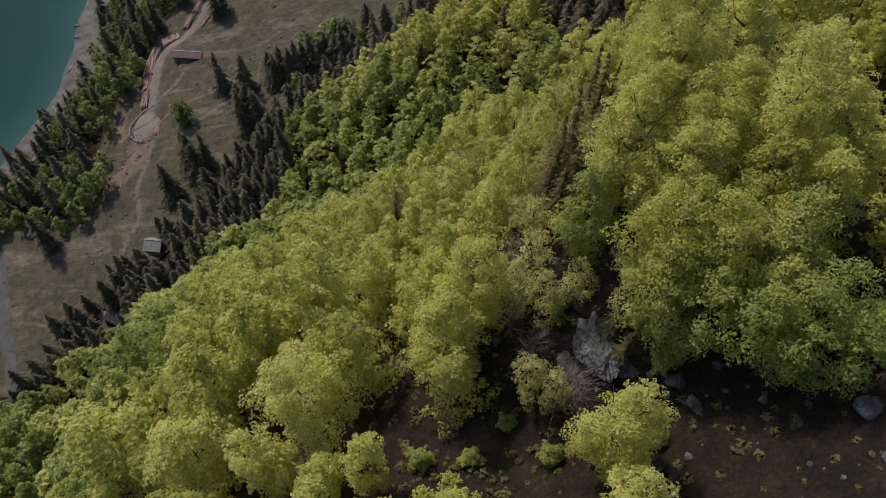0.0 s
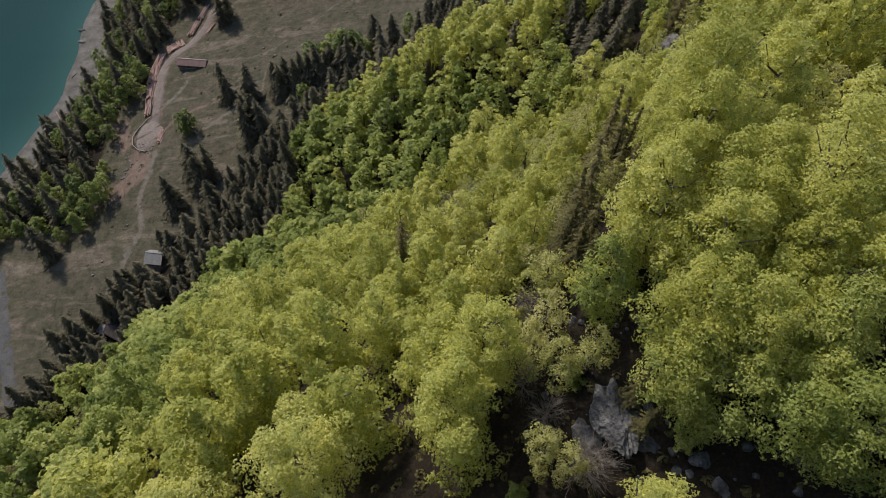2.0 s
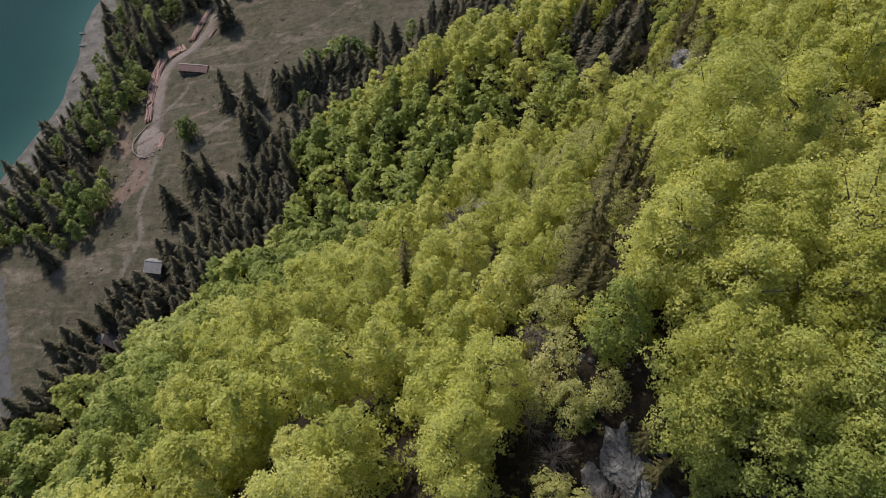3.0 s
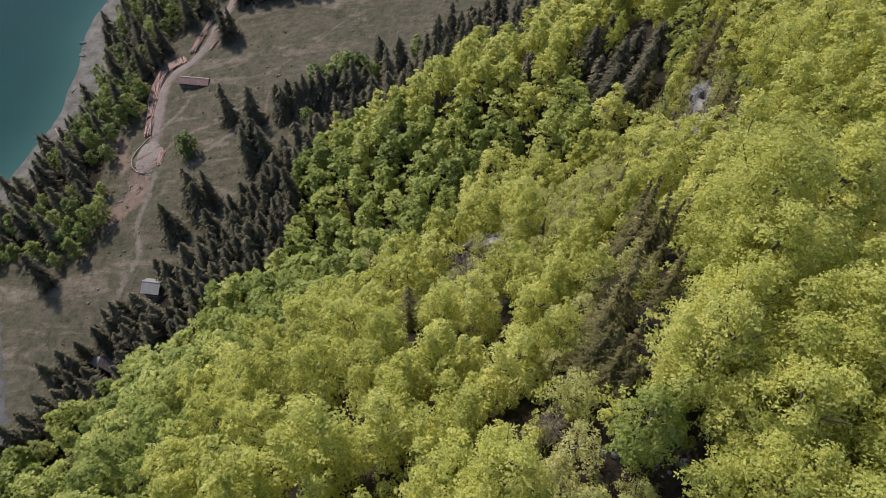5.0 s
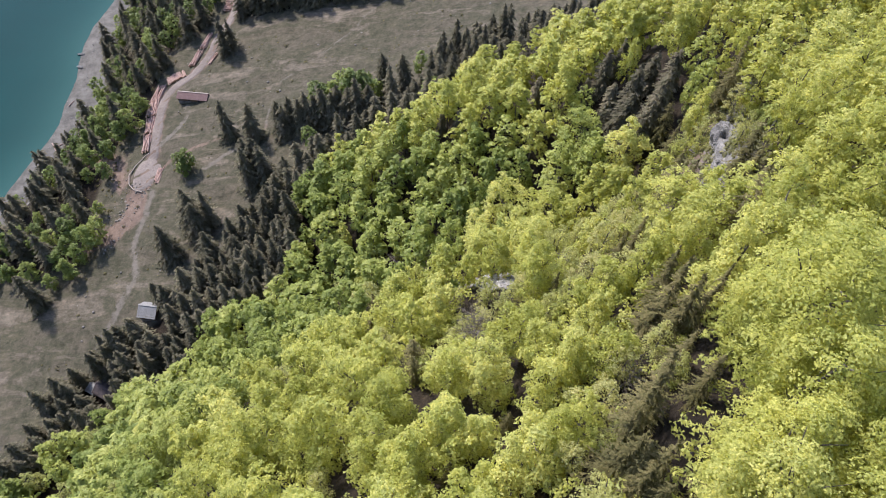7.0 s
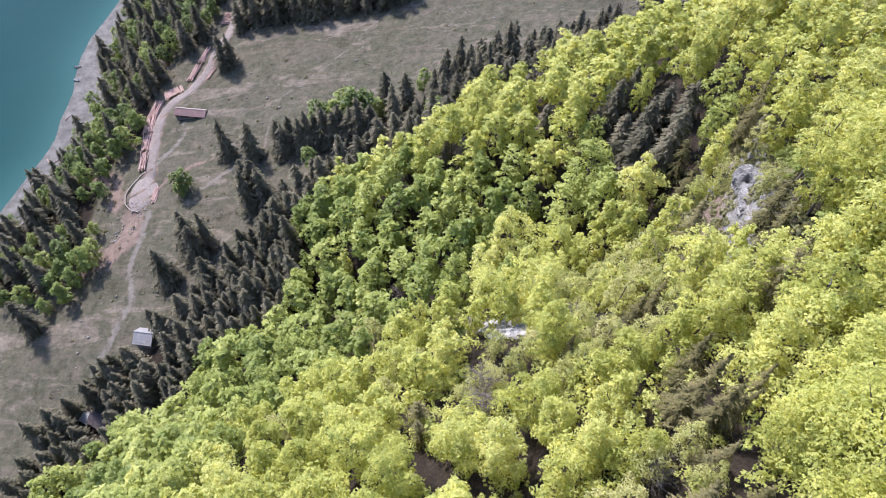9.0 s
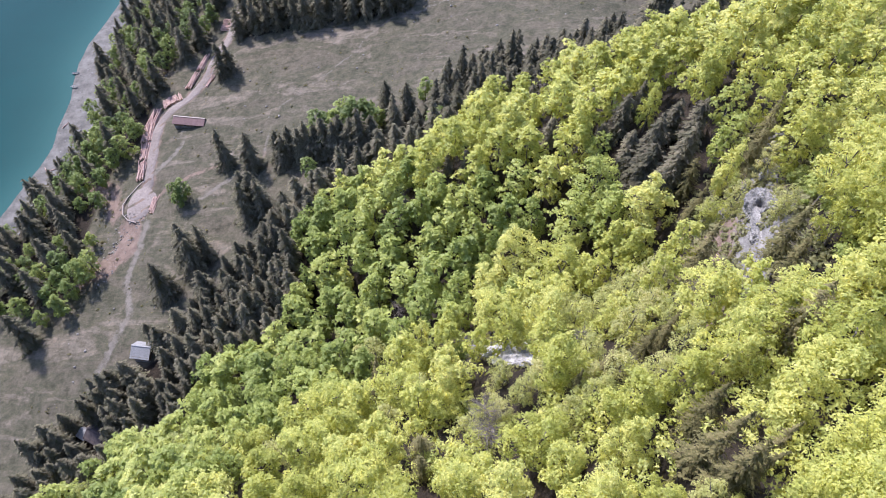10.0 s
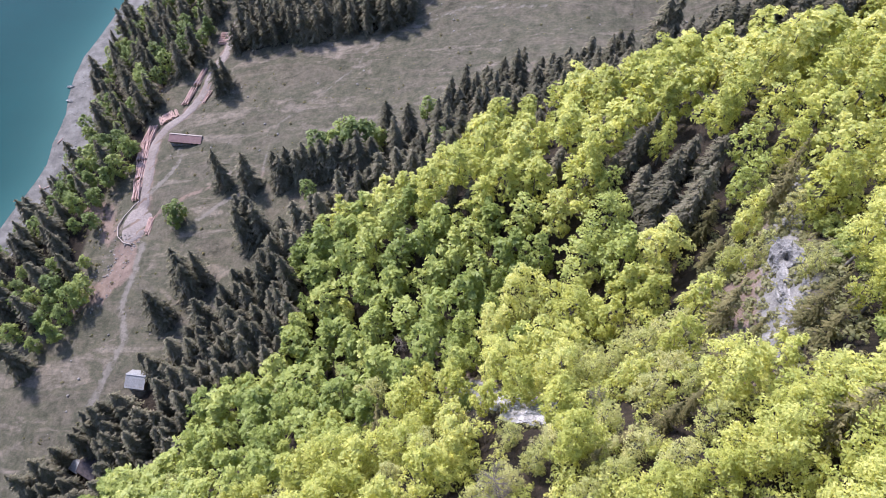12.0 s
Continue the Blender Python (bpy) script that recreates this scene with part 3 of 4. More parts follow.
class Kind:
    """Some forms of one kind of tree; put() stands one on the ground."""

    def __init__(self, forms):
        self.forms, self.used = forms, [None] * len(forms)

    def put(self, k, x, y, size=1.0, turn=0.0, lean=(0.0, 0.0), sink=0.3, tall=None):
        k %= len(self.forms)
        shape = Matrix.Diagonal((size, size, tall or size, 1))
        m = pose(x, y, float(ground_z(x, y)) - sink, lean[0], lean[1], turn)
        if self.used[k] is None:
            self.used[k] = shape
            self.forms[k].matrix_basis = m @ shape
            return self.forms[k]
        return copy_thing(self.forms[k], m @ shape @ self.used[k].inverted())

    def thin_out(self):
        """Takes away the forms that stand nowhere."""
        for form, used in zip(self.forms, self.used):
            if used is None:
                for ob in [*form.children, form]:
                    bpy.data.objects.remove(ob)


def beech_shape(lod, seed, tall, wide, thin=0.0):
    rng = np.random.default_rng(seed)
    lobes, per, spray = ((430, 46, 0.165), (270, 25, 0.285), (210, 14, 0.445), (170, 9, 0.63), (540, 46, 0.145))[lod]
    h, w = tall * rng.uniform(0.88, 1.12), wide * rng.uniform(0.88, 1.12)
    return limbs(rng, h, w, (10, 6, 3, 0, 12)[lod], 0.3, (7, 5, 4, 4, 7)[lod]), broadleaf_crown(rng, h, w, lobes, per, spray * wide / 5.0, thin)


def spruce_shape(lod, seed, tall, wide, sparse=False):
    rng = np.random.default_rng(seed)
    tiers, per, fronds, blade = ((30, 8, 15, 0.34), (26, 15, 10, 0.6), (20, 13, 7, 0.85), (17, 11, 6, 1.05))[lod]
    h, w = tall * rng.uniform(0.88, 1.12), wide * rng.uniform(0.88, 1.12)
    power = rng.uniform(0.75, 0.95) if sparse else rng.uniform(0.38, 0.52)
    return limbs(rng, h, w, 0, 0.26, (7, 5, 4, 4)[lod]), spruce_crown(rng, h, w, tiers, per, fronds, power, blade)


def beeches(lod, count, seed, leaf, label, tall=20.0, wide=5.0, thin=0.0, name="beech_tree"):
    return Kind([tree(name, *beech_shape(lod, seed + i, tall, wide, thin), BARK, leaf, label, "broadleaf trees") for i in range(count)])


def spruces(lod, count, seed, leaf, label, tall=19.0, wide=5.6, sparse=False, name="spruce_tree"):
    return Kind([tree(name, *spruce_shape(lod, seed + i, tall, wide, sparse), SPRUCE_BARK, leaf, label, "conifers") for i in range(count)])


def bare_trees(count, seed, label):
    return Kind([tree("bare_tree", twigs(np.random.default_rng(seed + i), 15.0, 4.4, 44, 10), None, DEAD_WOOD, None, label, "bare trees") for i in range(count)])


BEECH_WORDS = "broad beech tree in fresh yellow-green spring leaf on the slope"
BEECH_GREEN_WORDS = "tall beech tree in mid-green leaf in the hollow"
SPRUCE_WORDS = "tall dark grey-green spruce at the foot of the slope"
BEECH = [beeches(0, 5, 100, BEECH_LEAF, BEECH_WORDS), beeches(1, 6, 200, BEECH_LEAF, BEECH_WORDS), beeches(2, 6, 300, BEECH_LEAF, BEECH_WORDS), beeches(4, 4, 380, BEECH_LEAF, BEECH_WORDS)]
GREEN_BEECH = [beeches(0, 1, 160, GREEN_LEAF, BEECH_GREEN_WORDS), beeches(1, 5, 240, GREEN_LEAF, BEECH_GREEN_WORDS), beeches(2, 4, 340, GREEN_LEAF, BEECH_GREEN_WORDS), beeches(4, 1, 390, GREEN_LEAF, BEECH_GREEN_WORDS)]
SHRUB = beeches(2, 4, 760, GREEN_LEAF, "low green shrub on the dark ravine floor", 4.4, 2.2, name="shrub")
SPRUCE = [None, spruces(1, 5, 500, SPRUCE_LEAF, SPRUCE_WORDS), spruces(2, 5, 600, SPRUCE_LEAF, SPRUCE_WORDS)]
DARK_SPRUCE = spruces(0, 4, 420, PINE_LEAF, "dark spruce standing among the bright beeches", 17.0, 3.9)
FAR_DARK = spruces(2, 4, 430, SPRUCE_LEAF, "dark grey spruce in a group within the beech wood", 16.5, 4.2)
OLIVE = spruces(0, 3, 440, PINE_LEAF, "sparse grey-green spruce with drooping boughs among beeches", 17.0, 3.6, True)
BARE = bare_trees(3, 460, "leafless grey tree with fine forked twigs")
OPENING = beeches(1, 3, 480, PALE_LEAF, "slender tree with thin pale opening leaves", 14.0, 3.2, 0.5, "slender_tree")
LEAFY = beeches(3, 5, 700, LAKE_LEAF, "rounded broadleaf tree in light green leaf above the lake shore", 12.5, 3.9, name="broadleaf_tree")

taken = []


def free(x, y, gap):
    return all((x - a) ** 2 + (y - b) ** 2 > ((gap + g) / 2) ** 2 for a, b, g in taken)


def claim(x, y, gap):
    taken.append((x, y, gap))


def far_off(x, y):
    """Distance of a tree top to the flight line."""
    return math.hypot(x, max(0, y - 54, -y), 201 - float(ground_z(x, y)) - 12)


def crown_height(size):
    """Narrow crowns in a closed wood stand nearly as tall as broad ones."""
    return 0.45 + 0.5 * size


def in_valley(x, y):
    """The stretch of the plan that the flight overlooks."""
    return 3 < y < 330 and x < np.interp(y, (0, 13, 32, 93, 119, 234, 330), (44, 46, 52, 82, 86, 136, 160))


# stands of single trees: x, y, size
RAVINE_BEECHES = [(-6.9, 17.8, 0.46), (14.7, 18.6, 0.74), (-18.4, 19.6, 0.63), (-29.2, 22.1, 1.15), (-14.7, 26.3, 0.95), (-46.4, 26.6, 1.3), (-0.2, 30.1, 0.95), (23.5, 30.5, 0.74), (-30, 31.8, 1.12), (-11.4, 32.4, 0.78), (19.7, 32.4, 0.74), (28.8, 33, 0.79), (25.3, 35, 0.79), (3.1, 36.7, 0.84), (-2.2, 37, 0.72), (20.3, 37, 0.85), (32.3, 37.8, 0.74)]
LOWER_BEECHES = [(-24.8, 38.9, 1.03), (28, 39.3, 0.87), (16.8, 40.4, 0.74), (-16.7, 41.4, 0.95), (23.9, 42, 0.82), (-38.9, 43.7, 0.75), (17.6, 44.2, 0.74), (-8.3, 44.3, 0.76), (-27, 47.5, 0.76), (0.6, 47.8, 0.43), (-8.8, 48.6, 0.7), (20.7, 48.8, 0.74), (4.1, 49.8, 0.62), (-35, 50.4, 0.79), (8.8, 51.4, 0.4), (6.6, 51.7, 0.42)]
SPUR_BEECHES = [(-8.7, 52.7, 0.79), (22, 52.8, 0.99), (0.6, 54.3, 0.47), (42.7, 54.6, 0.85), (-13.3, 54.6, 0.71), (-3.2, 56.3, 0.79), (29.6, 56.6, 1.05), (-34.5, 57.1, 0.76), (22.1, 58.1, 0.74), (-21.7, 59.1, 0.9), (40.1, 59.1, 0.77), (-30.3, 59.2, 0.94), (-44.8, 59.7, 0.7), (12.6, 60.1, 0.46), (7.4, 60.2, 0.62), (26.2, 60.7, 0.74), (33.3, 61.4, 0.74), (9.9, 61.5, 0.47), (-11.4, 62, 0.69), (1.4, 63, 0.63)]
SHOULDER_BEECHES = [(-3.8, 66.4, 0.64), (24.8, 67.8, 0.59), (-17.5, 68.2, 0.87), (-43.4, 68.7, 0.77), (35.2, 71.6, 0.62), (14.4, 72.6, 0.58), (18.6, 73.8, 0.56), (-38.1, 74.7, 0.77), (40, 75.4, 0.53), (22.7, 75.8, 0.61), (27.3, 80, 0.63), (9.3, 81.3, 0.61), (32.3, 81.9, 0.72), (-29.9, 82, 0.56), (-24.3, 82.9, 0.62), (37.6, 83.5, 0.7), (41.7, 83.8, 0.69), (-6.1, 85.8, 0.6), (8.2, 89.2, 0.53), (41.6, 90, 0.43), (-6.9, 91.2, 0.54), (40.5, 94.1, 0.58)]
CAVE_BEECHES = [(3.1, 95.1, 0.58), (8.3, 96.9, 0.75), (43.7, 97, 0.58), (-15.9, 102.5, 0.75), (42.5, 102.5, 0.68), (1.5, 104.1, 0.87), (29.8, 105.1, 0.54), (9.1, 106.4, 0.82), (20.8, 111.7, 0.64), (26.2, 112.8, 0.63), (0.8, 116.7, 0.74), (14.9, 117.5, 1), (24.5, 117.8, 0.74), (46.9, 118.7, 0.67), (54.7, 119.7, 0.8), (28.9, 122.1, 0.94), (6.7, 123.4, 0.94), (50.6, 125.2, 0.78)]
CREST_BEECHES = [(50.8, 135, 0.74), (65.2, 139.3, 0.86), (12.6, 140.4, 0.83), (59.2, 141.3, 0.87), (47.4, 142.2, 0.62), (17, 144, 0.86), (54.1, 147.1, 0.73), (8.8, 148.2, 0.71), (20.2, 148.7, 0.78), (-2.8, 149.4, 0.69), (43, 150.6, 0.77), (2.4, 151, 0.73), (48.5, 153.9, 0.67), (33.9, 156.7, 0.73), (-8.7, 157.8, 0.72), (4.8, 158, 0.74), (-16.1, 158.2, 0.75), (39.6, 159.4, 0.72), (18.1, 171.8, 0.83), (-3.1, 174.3, 0.79), (26.6, 177.5, 0.86), (33.7, 181.8, 0.78), (40.2, 187.4, 0.75), (1.7, 191.7, 0.91), (22.2, 193.6, 0.82), (80.6, 225.9, 0.97)]
FOOT_BEECHES = [(-58.1, 38.8, 0.67), (13.4, 38.9, 0.56), (-58, 44.5, 0.79), (-52.8, 47.5, 0.77), (-41.2, 47.8, 0.67), (-63.2, 52.5, 0.8), (-53.4, 56.2, 0.73), (-66.6, 65.8, 0.87), (-86.7, 70.5, 1), (-94.5, 79.9, 1.05), (-78.2, 83, 1.08), (-66.2, 84.1, 0.85), (-94.8, 88.5, 0.97), (-65, 89.9, 0.72), (-44, 90.4, 0.7), (-89.1, 94, 0.97), (-55.2, 94.1, 0.71), (-29.6, 96.1, 0.74), (-65.6, 99.9, 0.72), (-39.9, 101.8, 0.81), (-25.6, 102.3, 0.63)]
# crowns given the darker green leaf to stand in for the ravine's shade
RAVINE_GREEN_BEECHES = [(27.7, 23.4, 0.74), (20.9, 28, 0.74), (27, 29, 0.74)]
HOLLOW_BEECHES = [(-54.5, 103.9, 0.72), (-7.2, 106.9, 0.63), (-33.1, 109.8, 0.88), (-67.3, 111.9, 1.05), (-23.8, 115.4, 0.93), (-14, 115.7, 0.81), (-44.6, 117.2, 1.01), (-5.2, 119, 0.68), (24.8, 124.6, 0.86), (-10.8, 124.9, 0.84), (40, 128, 0.51), (18.2, 128.2, 0.91), (-4.4, 128.3, 0.83), (-19.7, 129.3, 0.77), (-49.8, 129.7, 0.86), (-27.6, 130.2, 0.86), (-39.7, 131.8, 0.96), (10.5, 132.6, 0.73), (21.1, 133.2, 1.03), (41.6, 135, 0.52), (4.3, 135.9, 0.8), (-13, 136.4, 0.76), (-23.6, 138.2, 0.85)]
UPPER_HOLLOW_BEECHES = [(-9, 140.4, 0.7), (-32.1, 141, 0.83), (-3.6, 141, 0.69), (-42.8, 142, 0.87), (6.6, 142.3, 0.66), (-22.5, 144, 0.74), (-16.5, 145.2, 0.72), (-1.2, 145.4, 0.69), (-12.3, 147.3, 0.71), (-36.2, 148, 0.94), (-29.4, 148.7, 0.77), (-47.3, 149.4, 0.89), (-24.9, 153.8, 0.76), (-46.6, 157.5, 0.9), (-39.4, 158.3, 0.82), (-20.7, 158.4, 0.68), (-35.2, 165.3, 0.74)]
CONIFER_TREES = [(13.5, 43.7, 0.46), (12.7, 46.6, 0.55), (-3.1, 51, 0.46), (3.5, 57.3, 0.44), (-38.5, 70, 0.53), (-9, 70.2, 0.54), (-9.6, 73.5, 0.65), (34.6, 75.3, 0.49), (-41.7, 75.4, 0.61), (28.6, 77.7, 0.9), (-31.7, 81.5, 0.44), (35.8, 124.9, 0.67), (32.3, 126.2, 0.69), (33, 127.7, 0.88), (35.4, 131.2, 0.91), (30.4, 132.9, 0.84), (31.1, 137.3, 0.97), (38, 137.4, 0.81), (28.4, 140, 0.7), (35.4, 141.2, 0.77), (24, 147.6, 0.57), (27.6, 148.3, 0.77), (-20.7, 149, 0.51), (31.7, 152.3, 0.61), (13.8, 153.5, 0.6), (3.9, 153.5, 0.47), (-5.6, 153.6, 0.55), (-10, 156.8, 0.5), (23, 160.8, 0.67), (11.9, 178.6, 0.85)]
OLIVE_TREES = [(17.4, 27.9, 0.43), (16.8, 30.5, 0.43), (16.3, 43.3, 0.53), (12.1, 44.9, 0.53), (13, 45.5, 0.64), (11, 47.3, 0.68), (12.5, 50.1, 0.76), (14.2, 52.3, 0.92), (17.8, 52.5, 0.47), (23.3, 55.8, 0.48), (25, 57, 0.57), (17.7, 57.5, 0.47), (18.4, 61, 0.7), (19.5, 61.5, 0.54), (21.8, 63.1, 0.47), (17.7, 64.1, 0.84), (19.6, 68.5, 0.63), (11, 79.2, 0.47), (14.5, 81.6, 0.51), (19.4, 83.9, 0.51), (21.5, 85.1, 0.55), (36.6, 91.9, 0.52), (28.9, 92.7, 0.65), (36.7, 95.6, 0.66), (-21.7, 96.1, 0.85), (-21.2, 98.9, 0.85), (31.1, 101.2, 0.81), (35.2, 117.9, 0.67), (43.5, 123.9, 0.75), (44.9, 126.7, 0.91)]
BARE_TREES = [(12.7, 24.8, 0.59), (9.4, 30.2, 0.45), (7.4, 33.9, 0.4), (8.1, 42, 0.49), (6.7, 42.4, 0.4), (-5.5, 56.2, 0.41), (14.3, 57.6, 0.4), (-0.6, 74.8, 0.68), (-0.7, 77.9, 0.7), (16.5, 81.1, 0.4), (14.1, 91.6, 0.4), (29.4, 95.2, 0.4), (-21, 124.7, 0.53), (-24.2, 171.6, 0.46)]
OPENING_TREES = [(11.3, 25.2, 0.55), (8.8, 26.4, 0.65), (10.1, 33.3, 0.73), (13.1, 34, 0.63), (7.9, 35.6, 0.6), (8.8, 38, 0.77), (9.7, 43.8, 0.72), (8.7, 49.2, 0.5), (11.3, 50.2, 0.48), (11.5, 54.7, 0.65), (17, 55.9, 0.48), (13.5, 58, 0.67), (17, 59.8, 0.6), (-37.5, 81.3, 0.91), (7.2, 83.5, 0.69), (13.2, 85.5, 0.67), (1.9, 86.3, 0.64), (-11.4, 88.8, 0.85), (24, 89.8, 0.74), (22.7, 93.1, 0.7), (22.5, 101.6, 0.9), (26, 102, 0.93), (14.6, 102.5, 0.85), (39.3, 103.7, 0.57), (38, 112.1, 0.68), (35, 112.2, 0.62), (44.8, 119.4, 0.61), (12, 77, 0.75), (15.2, 80, 0.7), (18.3, 76.5, 0.7), (9.6, 74.5, 0.65), (4.6, 81.6, 0.75), (1.2, 79.6, 0.65), (-2.4, 77.4, 0.7), (12.2, 80.8, 0.6)]
SHRUBS = [(21.3, 26.9, 0.9), (32, 22.9, 1.1), (32.6, 25, 0.9), (20, 30, 0.9), (12, 34, 0.8), (7, 24, 0.6), (11, 20, 0.7), (3, 20, 0.6), (-2, 20, 0.7), (20, 20, 0.6), (18.5, 35.5, 0.8), (20.5, 38, 0.7)]
SHRUBS += [(43.0, 100.6, 0.6), (42.8, 97.2, 0.55), (43.8, 104.8, 0.6), (41.8, 103.6, 0.4), (45.2, 107.6, 0.7), (46, 108, 1.1), (12, 95, 0.9), (-4, 98, 0.9), (15, 92, 0.8), (48, 115, 1.0), (41, 90, 1.0)]
plan = []  # (distance, kind of tree, x, y, size)
for kind, stands in (("bright", (RAVINE_BEECHES, LOWER_BEECHES, SPUR_BEECHES, SHOULDER_BEECHES, CAVE_BEECHES, CREST_BEECHES)), ("green", (FOOT_BEECHES, RAVINE_GREEN_BEECHES, HOLLOW_BEECHES, UPPER_HOLLOW_BEECHES))):
    for x, y, size in itertools.chain(*stands):
        size *= 1.1
        plan.append((far_off(x, y), kind, x, y, size))
        claim(x, y, 8.2 * size)
for x, y, size in CONIFER_TREES:
    plan.append((far_off(x, y), "dark", x, y, size))
    claim(x, y, 5)
for x, y, size in OLIVE_TREES:
    plan.append((far_off(x, y), "olive", x, y, min(0.85, size * 1.15)))
    claim(x, y, 4)
for x, y, size in BARE_TREES:
    plan.append((far_off(x, y), "bare", x, y, size))
    claim(x, y, 5.5)
for x, y, size in OPENING_TREES:
    plan.append((far_off(x, y), "opening", x, y, size))
    claim(x, y, 5)
for x, y, size in SHRUBS:
    plan.append((far_off(x, y), "shrub", x, y, size))
SPRUCE_ROW = [(-71.9, 197.3, 0.9), (-69, 195.5, 0.85), (-66.6, 197.4, 0.95), (-63.2, 196, 0.9), (-60, 196.8, 1.0), (-56.8, 195, 0.9), (-53.5, 195.6, 1.0), (-50.5, 194.4, 0.9), (-48.2, 195.4, 1.0), (-44, 193.4, 0.95), (-40, 192, 1.0), (-36.5, 193, 0.9), (-33.5, 209, 1.05), (-26, 205.6, 1.0), (-30, 200, 0.9)]
MEADOW_SPRUCES = [(-101.8, 148.4, 1.05), (-149.5, 133.5, 0.95), (-101.6, 132, 0.7), (-93.7, 199.8, 0.95), (-82.5, 197.2, 0.95), (-77.7, 176.1, 1.2), (-74.5, 174.2, 1.25), (-71.4, 172.1, 1.15), (-76, 171, 1.1), (-95.9, 159.7, 1.1), (-99.6, 164, 0.95), (-93.5, 156.5, 1.0), (-91, 161, 0.9), (-124.7, 100, 0.95), (-129, 96, 1.0), (-106.7, 247, 0.85), (-104.5, 249.5, 0.75), (57, 243, 1.1), (60, 241, 1.0)]
for x, y, size in SPRUCE_ROW + MEADOW_SPRUCES:
    plan.append((far_off(x, y), "spruce", x, y, size))
    claim(x, y, 3.6)
SHORE_TREES = [(-136, 264, 1.05), (-140, 251, 1.05), (-158, 280, 0.95), (-130.5, 273, 1.0), (-138.6, 210.3, 1.0), (-142, 205.5, 0.95), (-137.8, 218.7, 0.95), (-142.3, 186.8, 0.85), (-134.3, 159.6, 1.0), (-145.3, 153.7, 0.9), (-137, 155.2, 0.95), (-130.4, 281.3, 1.0), (-145, 243, 0.9), (-144, 197.5, 0.9), (-148, 262, 1.0), (-143, 272, 1.0)]
for x, y, size in [(-109.4, 186.4, 0.75), (-106.4, 186.6, 0.9), (-108, 183.4, 0.7), (-44, 201, 1.7), (-50.5, 201, 1.4), (-56, 200.5, 1.3), (-53, 203.5, 1.2), (-47, 204, 1.5), (-40, 202, 1.5), (-37, 203, 1.0), (-59.5, 201.5, 0.95), (-57.5, 184.5, 0.8), (-15.6, 195.3, 1.0), (-21, 216, 0.8)] + SHORE_TREES:
    plan.append((far_off(x, y), "leafy", x, y, size))
    claim(x, y, 5.5)

rng = np.random.default_rng(5)
CLEAR = [(-25, 29, 5), (-9, 27, 4.5), (-5, 21, 5), (-1, 18, 5.5), (4, 19.5, 5.5), (6.6, 16, 5), (-17, 26, 4), (12, 34, 6), (18, 38, 4), (16, 31, 8), (20, 24, 9), (26, 19, 9), (36, 14, 8), (40, 106, 6), (38, 100, 7), (36, 95, 6), (43, 111, 3.5), (51, 119, 4), (36, 104, 6), (33, 92, 5), (55, 127, 4), (45, 112, 5), (8, 92, 3), (1, 91, 4), (3, 95, 5), (-2, 101, 5), (12, 36, 6), (10, 27, 6), (14, 22, 6), (0, 19, 6), (-4, 24, 3), (8, 21, 6), (30, 9, 10), (38, 8, 9), (24, 12, 6), (24, 6, 9), (31, 2, 9), (19, 11, 4), (4, 90, 5), (8, 89, 3.5)]


def scatter(box, gap, tries, where, kind, low, high):
    """Fills a wood with trees that keep their distance."""
    for _ in range(tries):
        x, y = rng.uniform(box[0], box[1]), rng.uniform(box[2], box[3])
        if not in_valley(x, y) or not where(x, y) or not free(x, y, gap):
            continue
        claim(x, y, gap)
        plan.append((far_off(x, y), kind(x, y), x, y, rng.uniform(low, high)))


def in_beech(x, y):
    return np.interp(along_slope(x, y), BEECH_V, BEECH_LOW) < up_slope(x, y) < 215 and all(math.hypot(x - a, y - b) > r for a, b, r in CLEAR)


YARDS = [(-104.6, 128, 6), (-101, 124, 5), (-97.5, 120, 4), (-112.5, 102.5, 6), (-109, 98.5, 5), (-118, 103, 3)]


def in_belt(x, y):
    v = along_slope(x, y)
    if any(math.hypot(x - a, y - b) < r for a, b, r in YARDS):
        return False
    return np.interp(v, BELT_V, BELT_LOW) < up_slope(x, y) < np.interp(v, BEECH_V, BEECH_LOW) + 3


def in_shore_wood(x, y):
    if x - shore_x(y) < 20:
        return False
    return x < -141 + 6 * (y > 240) + 14 * (y > 262) if y > 208 else x < -138 and not (x > -150 and y > 172)


def thin_wood(x, y):
    """The open slope below the crag: half-opened trees, grey conifers and bare ones."""
    k = rng.random()
    return "opening" if k < 0.62 else "olive" if k < 0.78 else "bare" if k < 0.88 else "bright"


def beech_or_other(x, y):
    return "beech" if rng.random() < 0.92 else "opening" if rng.random() < 0.8 else "bare"


scatter((-60, 150, 3, 130), 5.0, 14000, lambda x, y: in_beech(x, y) and up_slope(x, y) > 92 + 12 * math.sin(0.1 * x + 0.07 * y), beech_or_other, 0.5, 0.8)
scatter((0, 34, 74, 114), 3.3, 1500, lambda x, y: in_beech(x, y) and ((x - 19) / 15) ** 2 + ((y - 92) / 17) ** 2 < 1, thin_wood, 0.45, 0.85)
scatter((-135, 150, 3, 300), 5.8, 18000, in_beech, beech_or_other, 0.62, 1.08)
scatter((-100, 90, 3, 210), 4.6, 9000, in_beech, lambda x, y: "beech", 0.45, 0.62)
scatter((-150, 120, 60, 300), 3.5, 30000, in_belt, lambda x, y: "spruce", 0.62, 1.0)
scatter((-200, -110, 140, 330), 5.2, 7000, in_shore_wood, lambda x, y: "leafy" if rng.random() < 0.5 else "spruce", 0.6, 1.0)
scatter((-106, -31, 270, 330), 4.6, 3000, lambda x, y: True, lambda x, y: "spruce", 0.7, 1.0)

far_trees = {"beech": [], "green": [], "spruce": []}


